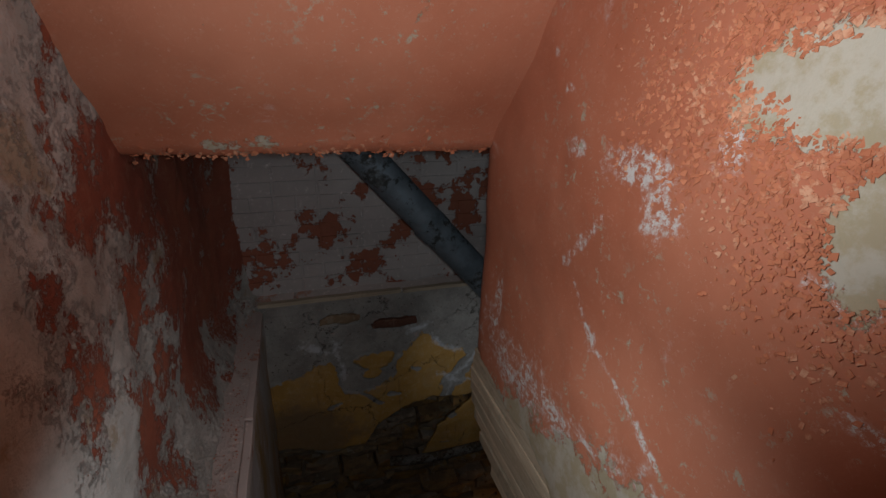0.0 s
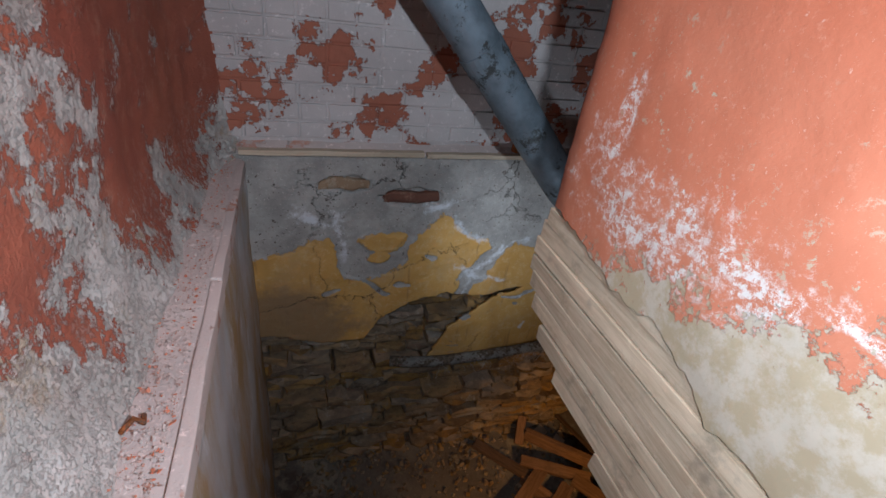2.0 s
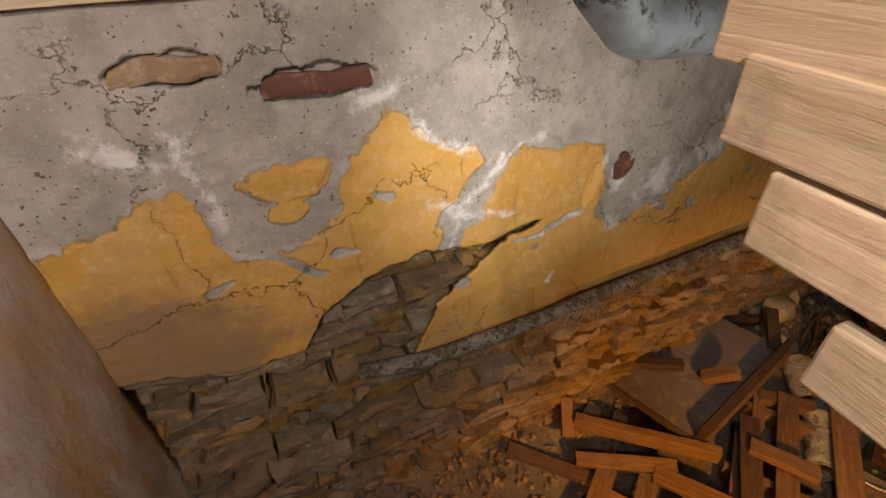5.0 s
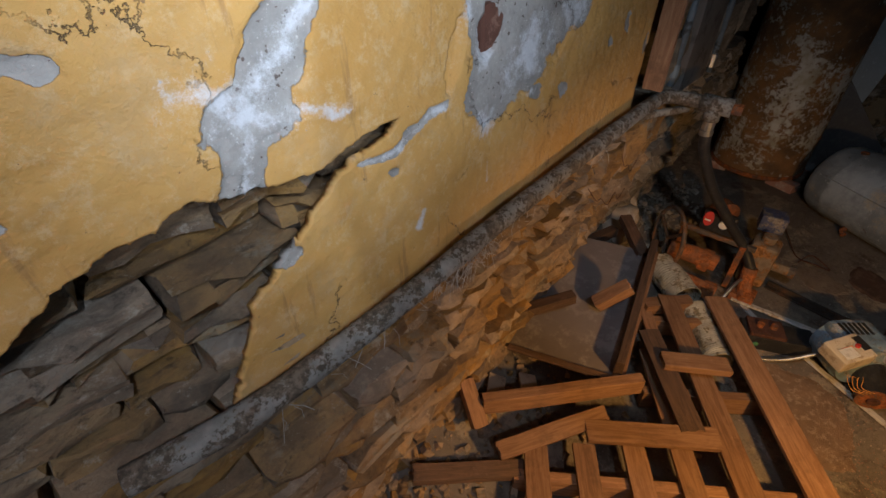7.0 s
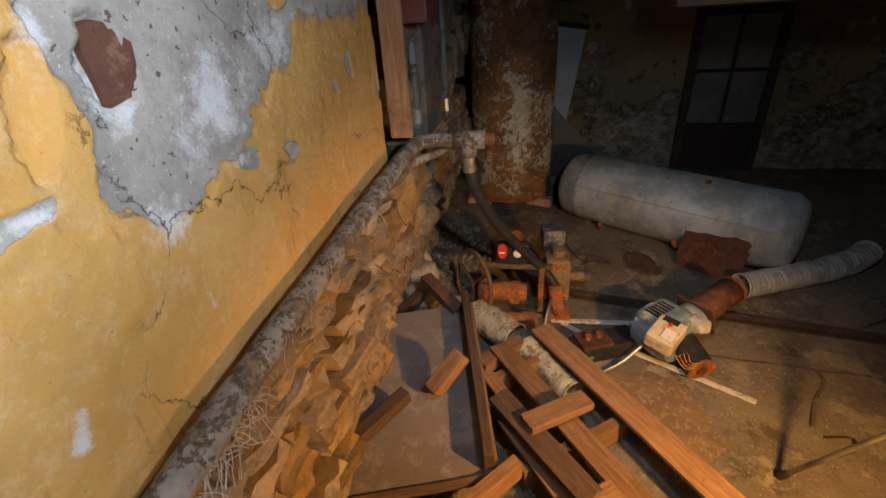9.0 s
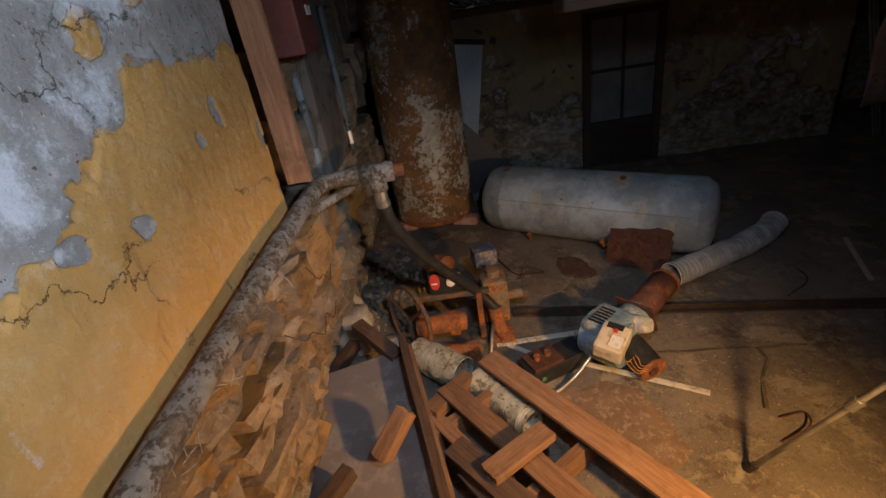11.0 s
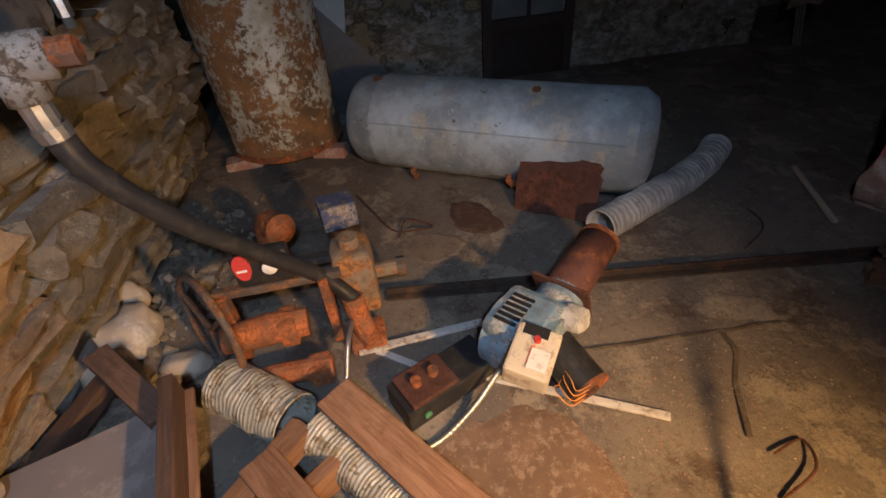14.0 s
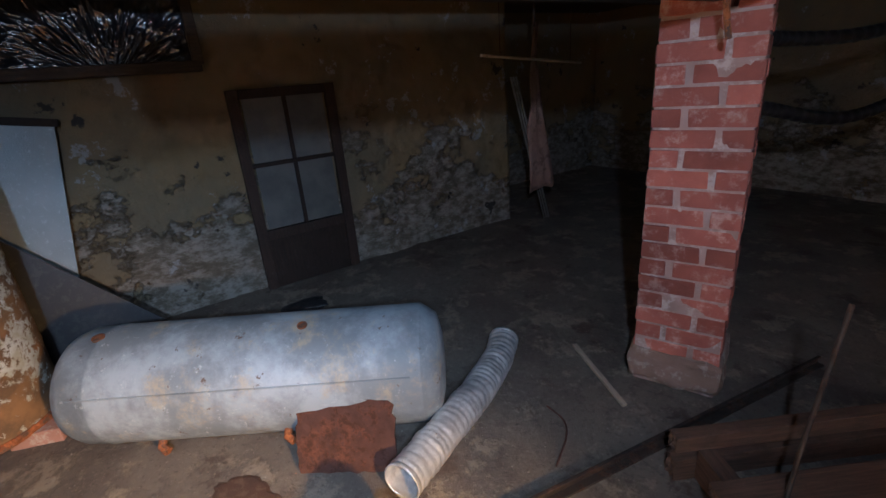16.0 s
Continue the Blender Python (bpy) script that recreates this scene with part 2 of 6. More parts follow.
def stair_plaster(name):
    """Brick-red distemper lost in ragged patches to grey plaster, most of it along the wall's foot and its near end; white crumbs on the breaks."""
    k = Mat(name, 0.82)
    sep = k.t.nodes.new("ShaderNodeSeparateXYZ")
    k.t.links.new(k.co, sep.inputs[0])
    held = k.math("MINIMUM", k.math("MULTIPLY", k.math("SUBTRACT", sep.outputs["Y"], 1.15), 0.22), 0.10)
    foot = k.math("MULTIPLY", k.math("MAXIMUM", k.math("SUBTRACT", 2.52, sep.outputs["Z"]), 0.0), -0.55)
    big, fine, grain = k.noise(4.2, 9, 0.66), k.noise(30, 6, 0.75), k.noise(150, 3)
    m0 = k.math("ADD", k.math("ADD", big, k.math("MULTIPLY", k.math("SUBTRACT", fine, 0.5), 0.22)), k.math("ADD", held, foot))
    m = k.ramp(m0, 0.475, 0.49)
    red = k.mix(k.ramp(k.noise(2.6, 5), 0.35, 0.65), (0.40, 0.125, 0.07), (0.29, 0.085, 0.052))
    red = k.mix(k.math("MULTIPLY", k.ramp(k.noise(16, 7, 0.75), 0.52, 0.66), 0.5), red, (0.46, 0.21, 0.14))
    grey = k.mix(k.ramp(k.noise(7, 6, 0.65), 0.38, 0.62), (0.44, 0.425, 0.39), (0.62, 0.60, 0.56))
    grey = k.mix(k.ramp(k.noise(5, 7, 0.7), 0.56, 0.66), grey, (0.42, 0.34, 0.25))
    rim = k.math("MULTIPLY", k.ramp(m0, 0.40, 0.475), k.math("SUBTRACT", 1.0, k.ramp(m0, 0.49, 0.56)))
    crumb = k.math("MULTIPLY", k.math("ADD", rim, k.math("MULTIPLY", foot, -3.0)), k.ramp(k.noise(62, 6, 0.8), 0.50, 0.56))
    colour = k.mix(k.math("MINIMUM", k.math("MULTIPLY", crumb, 0.95), 1.0), k.mix(m, grey, red), (0.68, 0.60, 0.55))
    h = k.math("ADD", k.math("MULTIPLY", m, 0.7), k.math("ADD", k.math("MULTIPLY", crumb, 0.8), k.math("MULTIPLY", grain, 0.3)))
    return k.done(colour, k.math("ADD", h, k.math("MULTIPLY", fine, 0.5)), 0.85, 0.012)


M_LEFT = stair_plaster("left_wall_flaking")
M_BRICKPAINT = flaking("whitewashed_brick", (0.58, 0.53, 0.51), (0.36, 0.125, 0.075), (0.30, 0.10, 0.06), 0.60, 4.5)
M_LEDGE = flaking("ledge_plaster", (0.62, 0.53, 0.49), (0.48, 0.24, 0.17), (0.50, 0.44, 0.40), 0.66, 7.0)
M_SALMON = salmon("salmon_paint")
M_OCHRE = ochre_wall("ochre_wall")


def streaked(name):
    k = Mat(name, 0.8)
    c = k.mix(k.ramp(k.noise(3.5, 7, 0.65, (1, 1, 0.35)), 0.38, 0.62), (0.54, 0.53, 0.53), (0.46, 0.32, 0.16))
    c = k.mix(k.ramp(k.noise(4.5, 8, 0.7, (1, 1, 0.5)), 0.52, 0.66), c, (0.64, 0.63, 0.64))
    c = k.mix(k.ramp(k.noise(6, 7, 0.7, (1, 1, 0.3)), 0.64, 0.76), c, (0.22, 0.17, 0.13))
    return k.done(c, k.noise(28, 8, 0.72), 0.7, 0.008)


M_WELL = streaked("well_plaster")


def stone_mat(name, a, b, c):
    """Layered field stone: strata, crust in patches, each stone its own tone."""
    k = Mat(name, 0.88)
    base = k.mix(k.ramp(k.noise(7, 8, 0.7, (1, 1, 2.6)), 0.36, 0.64), a, b)
    base = k.mix(k.ramp(k.noise(5, 7, 0.7), 0.53, 0.66), base, c)
    base = k.mix(k.math("MULTIPLY", k.ramp(k.noise(19, 8, 0.75), 0.55, 0.68), 0.7), base, tuple(v * 0.35 for v in b))
    n = k.t.nodes.new("ShaderNodeHueSaturation")
    k.t.links.new(base, n.inputs["Color"])
    r = k.math("FRACT", k.math("ADD", k.rand(), k.island()))
    k.t.links.new(k.math("ADD", k.math("MULTIPLY", r, 0.55), 0.72), n.inputs["Value"])
    k.t.links.new(k.math("ADD", k.math("MULTIPLY", k.math("FRACT", k.math("MULTIPLY", r, 7.3)), 0.55), 0.62), n.inputs["Saturation"])
    pale = k.mix(k.math("MULTIPLY", k.ramp(k.noise(13, 9, 0.8), 0.56, 0.66), 0.5), n.outputs[0], (0.62, 0.56, 0.46))
    h = k.math("ADD", k.math("MULTIPLY", k.noise(12, 9, 0.74, (1, 1, 1.6)), 1.0), k.math("MULTIPLY", k.noise(70, 6, 0.7), 0.22))
    return k.done(pale, h, 1.0, 0.035)


M_STONE = stone_mat("ledgestone", (0.41, 0.25, 0.10), (0.20, 0.13, 0.07), (0.32, 0.26, 0.18))
M_STONE_GREY = stone_mat("grey_rubble_stone", (0.30, 0.25, 0.18), (0.19, 0.16, 0.12), (0.40, 0.36, 0.29))
M_MORTAR = speckled("earth_mortar", (0.13, 0.10, 0.07), (0.09, 0.07, 0.05), (0.20, 0.16, 0.11), 20, bump=1.0, dist=0.015)


def far_plaster(name):
    k = Mat(name, 0.85)
    c = k.mix(k.ramp(k.noise(1.5, 6, 0.6), 0.35, 0.65), (0.27, 0.20, 0.10), (0.20, 0.165, 0.105))
    stone = k.mix(k.ramp(k.noise(9, 8, 0.75, (1, 1, 1.9)), 0.40, 0.62), (0.14, 0.115, 0.08), (0.34, 0.31, 0.26))
    h = k.noise(2.1, 8, 0.7, (1, 1, 1.4))
    sep = k.t.nodes.new("ShaderNodeSeparateXYZ")
    k.t.links.new(k.co, sep.inputs[0])
    low = k.math("ADD", h, k.math("MULTIPLY", k.math("SUBTRACT", 0.75, sep.outputs["Z"]), 0.22))
    c = k.mix(k.ramp(low, 0.50, 0.55), c, stone)
    c = k.mix(k.math("MULTIPLY", k.ramp(k.noise(3.6, 8, 0.75), 0.60, 0.64), 0.8), c, (0.40, 0.41, 0.42))
    c = k.mix(k.ramp(k.noise(5.2, 5, 0.6), 0.65, 0.69), c, (0.055, 0.047, 0.04))
    return k.done(c, k.math("ADD", k.noise(16, 8, 0.75), k.ramp(low, 0.50, 0.55)), 1.0, 0.02)


M_FARWALL = far_plaster("far_wall_plaster")
M_WOOD = timber("pallet_wood", (0.27, 0.15, 0.08), (0.16, 0.08, 0.038))
M_DARKWOOD = timber("dark_wood", (0.125, 0.072, 0.045), (0.065, 0.040, 0.027))
M_PALEWOOD = timber("lath_wood", (0.52, 0.43, 0.32), (0.40, 0.32, 0.23))
M_LATH = timber("bare_lath", (0.68, 0.57, 0.42), (0.52, 0.41, 0.28), stretch=(26, 2, 26))
M_BEAM = timber("beam_wood", (0.10, 0.07, 0.045), (0.05, 0.038, 0.028), stretch=(26, 2, 26))
M_DOORWOOD = timber("door_wood", (0.045, 0.026, 0.018), (0.028, 0.018, 0.013), stretch=(26, 26, 2))
M_BOARD = speckled("dirty_board", (0.20, 0.17, 0.155), (0.15, 0.125, 0.115), (0.25, 0.22, 0.20), 7, bump=0.3, rough=0.6)


def galvanised(name):
    k = Mat(name, 0.5, 0.15, 0.45)
    c = k.mix(k.ramp(k.noise(3.4, 8, 0.7), 0.40, 0.62), (0.35, 0.395, 0.425), (0.20, 0.225, 0.24))
    c = k.mix(k.ramp(k.noise(26, 8, 0.8), 0.58, 0.68), c, (0.46, 0.49, 0.51))
    c = k.mix(k.math("MULTIPLY", k.ramp(k.noise(4.2, 7, 0.75), 0.52, 0.68), 0.7), c, (0.44, 0.37, 0.24))
    c = k.mix(k.ramp(k.noise(17, 6, 0.72), 0.64, 0.68), c, (0.13, 0.095, 0.07))
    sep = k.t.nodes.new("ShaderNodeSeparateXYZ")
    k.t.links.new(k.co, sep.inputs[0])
    # darker grey towards the bottom, its edge broken up by noise
    lower_tone = k.math("ADD", k.math("SUBTRACT", 0.14, sep.outputs["Z"]), k.math("MULTIPLY", k.math("SUBTRACT", k.noise(7, 8, 0.75), 0.5), 0.30))
    c = k.mix(k.math("MULTIPLY", k.ramp(lower_tone, -0.01, 0.05), 0.85), c, (0.13, 0.125, 0.115))
    return k.done(c, k.noise(40, 6, 0.7), 0.25, 0.003, rough=k.math("ADD", 0.45, k.math("MULTIPLY", k.noise(9, 5), 0.3)))


M_GALV = galvanised("galvanised_tank")


def rusty_enamel(name):
    k = Mat(name, 0.6, spec=0.4)
    m = k.math("ADD", k.noise(3.0, 5, 0.6), k.math("MULTIPLY", k.math("SUBTRACT", k.noise(26, 9, 0.8), 0.5), 1.1))
    m = k.ramp(m, 0.375, 0.45)
    rusty = k.mix(k.ramp(k.noise(5, 6, 0.65), 0.35, 0.62), (0.11, 0.068, 0.034), (0.24, 0.13, 0.05))
    rusty = k.mix(k.ramp(k.noise(2.6, 5, 0.6), 0.60, 0.70), rusty, (0.36, 0.13, 0.03))
    white = k.mix(k.ramp(k.noise(11, 6), 0.35, 0.65), (0.54, 0.55, 0.50), (0.38, 0.35, 0.25))
    return k.done(k.mix(m, white, rusty), k.math("ADD", m, k.noise(70, 5, 0.7)), 0.5, 0.004, rough=k.math("ADD", 0.5, k.math("MULTIPLY", m, 0.4)))


M_HEATER = rusty_enamel("rusty_white_enamel")
M_RUST = metal_sheet("rusty_iron", (0.16, 0.09, 0.06), (0.36, 0.12, 0.035), 0.6, 0.75, 0.3, 14)
M_RUSTDARK = metal_sheet("dark_rust_plate", (0.09, 0.04, 0.028), (0.13, 0.05, 0.028), 0.5, 0.85, 0.1, 9)
M_PIPE = metal_sheet("dusty_pipe", (0.27, 0.255, 0.23), (0.16, 0.125, 0.09), 0.55, 0.8, 0.1, 14)
M_DRAIN = metal_sheet("blue_grey_pipe", (0.21, 0.26, 0.30), (0.13, 0.14, 0.14), 0.35, 0.5, 0.25, 7)
M_ALU = metal_sheet("aluminium_duct", (0.90, 0.91, 0.92), (0.55, 0.50, 0.44), 0.10, 0.25, 0.6, 9)
M_FLEX = metal_sheet("yellowed_flex_duct", (0.52, 0.49, 0.40), (0.36, 0.30, 0.20), 0.45, 0.4, 0.3, 12)
M_BLACK = speckled("black_rubber", (0.02, 0.02, 0.022), (0.022, 0.022, 0.024), (0.038, 0.036, 0.034), 25, rough=0.38, bump=0.2)
M_STEEL = metal_sheet("bare_steel", (0.55, 0.55, 0.54), (0.35, 0.25, 0.16), 0.15, 0.35, 0.9, 10)


def concrete(name):
    k = Mat(name, 0.75, spec=0.4)
    c = k.mix(k.ramp(k.noise(1.6, 7, 0.65), 0.35, 0.65), (0.19, 0.158, 0.122), (0.125, 0.10, 0.08))
    c = k.mix(k.ramp(k.noise(4.5, 9, 0.72), 0.52, 0.60), c, (0.27, 0.225, 0.165))
    c = k.mix(k.math("MULTIPLY", k.ramp(k.noise(3.1, 8, 0.7), 0.56, 0.63), 0.8), c, (0.075, 0.050, 0.036))
    c = k.mix(k.math("MULTIPLY", k.ramp(k.noise(45, 6, 0.8), 0.54, 0.64), 0.7), c, (0.07, 0.055, 0.042))
    c = k.mix(k.math("MULTIPLY", k.ramp(k.noise(90, 3, 0.7), 0.64, 0.70), 0.6), c, (0.36, 0.30, 0.22))
    h = k.math("ADD", k.noise(30, 9, 0.75), k.math("MULTIPLY", k.ramp(k.noise(4.5, 9, 0.72), 0.52, 0.60), 0.4))
    c = k.mix(k.math("MULTIPLY", k.ramp(k.noise(11, 9, 0.8), 0.52, 0.64), 0.55), c, (0.075, 0.055, 0.042))
    c = k.mix(k.math("MULTIPLY", k.ramp(k.noise(55, 7, 0.8), 0.57, 0.67), 0.6), c, (0.40, 0.32, 0.25))
    return k.done(c, h, 0.8, 0.009, rough=k.math("ADD", 0.55, k.math("MULTIPLY", k.noise(6, 5), 0.4)))


M_CONCRETE = concrete("cellar_concrete")

# ---- mesh helpers ----


def thicken(bm, t):
    bm.normal_update()
    bmesh.ops.solidify(bm, geom=bm.faces[:], thickness=t)


def mesh_ob(name, bm, material, smooth=False):
    at = None
    if isinstance(bm, tuple):
        bm, at = bm
    me = bpy.data.meshes.new(name)
    bm.normal_update()
    bm.to_mesh(me)
    bm.free()
    for mt in material if isinstance(material, (list, tuple)) else [material]:
        me.materials.append(mt)
    if smooth:
        me.polygons.foreach_set("use_smooth", [True] * len(me.polygons))
    ob = new(name, me)
    if at is not None:
        ob.matrix_basis = at
    return ob


def part(name, bm, material, parent, label="", smooth=False):
    ob = mesh_ob(name, bm, material, smooth)
    ob.parent = parent
    if label:
        ob["label"] = label
    return ob


def thing(name, label, category, m=None, group="", kind=""):
    ob = new(name)
    ob.empty_display_size = 0.05
    if m is not None:
        ob.matrix_world = m
    return tagged(ob, label, category, group, kind)


def box(sx, sy, sz, at=(0, 0, 0), bevel=0.004, rot=None, rough=0.0, cuts=0, seed=0):
    """A box with rounded edges; at is the centre; cuts and rough make it uneven."""
    bm = bmesh.new()
    bmesh.ops.create_cube(bm, size=1)
    for v in bm.verts:
        v.co = Vector((v.co.x * sx, v.co.y * sy, v.co.z * sz))
    if bevel:
        bmesh.ops.bevel(bm, geom=bm.edges[:], offset=min(bevel, 0.45 * min(sx, sy, sz)), segments=2, affect="EDGES", profile=0.6)
    if cuts:
        bmesh.ops.subdivide_edges(bm, edges=bm.edges[:], cuts=cuts, use_grid_fill=True)
    if rough:
        for v in bm.verts:
            v.co += noise.noise_vector(v.co * 14 + Vector((seed, 3.1 * seed, 7))) * rough
    m = Matrix.Translation(at) @ (rot or Matrix())
    bm.transform(m)
    return bm


def tube(points, radius, sides=14, closed_ends=True, wave=None, hollow=0.0):
    """A tube along points; wave(s) scales the radius along it; hollow: wall thickness of an open tube."""
    pts = [Vector(p) for p in points]
    bm = bmesh.new()
    rings, along, side = [], 0.0, None

    def ring(p, d, r):
        nonlocal side
        if side is None:
            side = d.orthogonal().normalized()
        side = (side - d * side.dot(d)).normalized()
        up = d.cross(side)
        return [bm.verts.new(p + (side * math.cos(a) + up * math.sin(a)) * r) for a in (2 * math.pi * i / sides for i in range(sides))]

    for i, p in enumerate(pts):
        d = (pts[min(i + 1, len(pts) - 1)] - pts[max(i - 1, 0)]).normalized()
        along += (p - pts[i - 1]).length if i else 0
        rings.append(ring(p, d, radius * (wave(along) if wave else 1)))
    if hollow:
        for i in range(len(pts) - 1, -1, -1):
            d = (pts[min(i + 1, len(pts) - 1)] - pts[max(i - 1, 0)]).normalized()
            rings.append(ring(pts[i], d, radius - hollow))
        rings.append(rings[0])
    for a, b in zip(rings, rings[1:]):
        for i in range(sides):
            j = (i + 1) % sides
            bm.faces.new((a[i], a[j], b[j], b[i]))
    if closed_ends and not hollow:
        bm.faces.new(rings[0][::-1])
        bm.faces.new(rings[-1])
    bmesh.ops.recalc_face_normals(bm, faces=bm.faces[:])
    return bm


def curve_pts(ctrl, n=40):
    """Points on a smooth curve through the control points."""
    c = [Vector(p) for p in ctrl]
    c = [2 * c[0] - c[1]] + c + [2 * c[-1] - c[-2]]
    out = []
    for i in range(n + 1):
        u = i / n * (len(c) - 3)
        k = min(int(u), len(c) - 4)
        u -= k
        p0, p1, p2, p3 = c[k:k + 4]
        out.append(0.5 * ((2 * p1) + (p2 - p0) * u + (2 * p0 - 5 * p1 + 4 * p2 - p3) * u * u + (3 * p1 - p0 - 3 * p2 + p3) * u ** 3))
    return out


def lathe(profile, sides=40):
    """A turned shape about z from (radius, height) pairs."""
    bm = bmesh.new()
    rings = [[bm.verts.new((r * math.cos(2 * math.pi * i / sides), r * math.sin(2 * math.pi * i / sides), z)) for i in range(sides)] for r, z in profile]
    for a, b in zip(rings, rings[1:]):
        for i in range(sides):
            j = (i + 1) % sides
            bm.faces.new((a[i], a[j], b[j], b[i]))
    bm.faces.new(rings[0][::-1])
    bm.faces.new(rings[-1])
    bmesh.ops.recalc_face_normals(bm, faces=bm.faces[:])
    return bm


def merge(*bms):
    out = bmesh.new()
    for b in bms:
        me = bpy.data.meshes.new("tmp")
        b.to_mesh(me)
        b.free()
        out.from_mesh(me)
        bpy.data.meshes.remove(me)
    return out


def fbm(x, y, z=0.0, octaves=5):
    return noise.fractal(Vector((x, y, z)), 1.0, 2.0, octaves)


def through_points(x, pts):
    """Height of a broken line through (x, z) pairs."""
    if x <= pts[0][0]:
        return pts[0][1]
    for (xa, za), (xb, zb) in zip(pts, pts[1:]):
        if x < xb:
            return za + (zb - za) * (x - xa) / (xb - xa)
    return pts[-1][1]


def sheet(origin, u, v, nu, nv, relief, thick, attrs=None):
    """A wall or floor slab: an uneven front of nu x nv cells and a flat back. relief(a, b) in metres along u x v, a and b in metres."""
    o, u, v = Vector(origin), Vector(u), Vector(v)
    lu, lv = u.length, v.length
    n = u.cross(v).normalized()
    bm = bmesh.new()
    for k in attrs or {}:
        bm.verts.layers.float.new(k)
    layers = [bm.verts.layers.float[k] for k in (attrs or {})]
    grid = []
    for j in range(nv + 1):
        row = []
        for i in range(nu + 1):
            a, b = i / nu * lu, j / nv * lv
            w = bm.verts.new(o + u * (i / nu) + v * (j / nv) + n * relief(a, b))
            for layer, fn in zip(layers, (attrs or {}).values()):
                w[layer] = fn(a, b)
            row.append(w)
        grid.append(row)
    for j in range(nv):
        for i in range(nu):
            bm.faces.new((grid[j][i], grid[j][i + 1], grid[j + 1][i + 1], grid[j + 1][i])).smooth = True
    back = [bm.verts.new(o + u * a + v * b - n * thick) for a, b in ((0, 0), (1, 0), (1, 1), (0, 1))]
    bm.faces.new(back[::-1])
    edges = [grid[0], [r[-1] for r in grid], grid[-1][::-1], [r[0] for r in grid][::-1]]
    for k, e in enumerate(edges):
        bm.faces.new((back[k], back[(k + 1) % 4], *e[::-1]))
    return bm


def structure(name, bm, material, label, category="wall"):
    return tagged(mesh_ob(name, bm, material), label, category, kind="structure")


FLOOR, WALL_Y, WELL_X, PARTITION_X = 0.04, 2.29, -0.32, 0.48

# ---- the stairwell ----


def wobble(amp, freq, seed):
    return lambda a, b: amp * fbm(a * freq + seed, b * freq, seed)


# outer wall of the stair above the well's ledge
structure("wall_stair_left", sheet((-0.48, -1.6, 2.05), (0, 4.1, 0), (0, 0, 2.2), 200, 110, lambda a, b: 0.014 * fbm(a * 3.5 + 3, b * 3.5, 3) + 0.004 * fbm(a * 16, b * 16, 5) + 0.10 * max(0.0, (a - 3.62) / 0.33) ** 2 + 0.075 * max(0.0, 1 - max(0.0, b - 0.17) / 0.28) ** 2, 0.12), M_LEFT, "old red-painted plaster wall, paint flaking to grey")
# whitewashed brick wall ahead, above the ledge
structure("wall_stair_front", sheet((-0.6, 2.352, 2.2), (2.3, 0, 0), (0, 0, 2.0), 120, 100, lambda a, b: 0.003 * fbm(a * 20, b * 20, 2), 0.14), M_BRICKPAINT, "brick wall with worn whitewash")
# ledge round the well
structure("ledge_left", sheet((-0.32, -1.2, 2.225), (0, 3.55, 0), (-0.17, 0, 0.0), 90, 8, lambda a, b: 0.03 * (b / 0.17) ** 2 + 0.005 * fbm(a * 9, b * 9, 1), 0.1), M_LEDGE, "crumbling pink plaster ledge beside the stair opening", "ledge")
structure("ledge_front", sheet((-0.34, 2.29, 2.25), (2.0, 0, 0), (0, 0.09, 0.05), 60, 6, lambda a, b: 0.005 * fbm(a * 9, b * 9, 2), 0.04), M_LEDGE, "pink plaster ledge along the brick wall", "ledge")
# inner side of the well, from ledge down to the cellar
structure("wall_well_left", sheet((WELL_X, -0.6, -0.05), (0, 2.9, 0), (0, 0, 2.265), 110, 90, wobble(0.010, 3, 8), 0.1), M_WELL, "stained plaster wall of the stair opening, whitened at the top")


def worn_salmon(a, b):
    # a: along the wall towards its foot of the stair, b: height above the broken edge
    low = 0.95 - 2.6 * max(0.0, b - 0.30 + 0.35 * (a - 1.4))
    top = 1.25 - 0.8 * math.hypot((a - 1.75) / 0.13, (b - 1.045) / 0.072)
    side = 1.20 - 0.8 * math.hypot((a - 1.66) / 0.06, (b - 0.90) / 0.10)
    return max(0.0, min(1.0, max(low, top, side)))


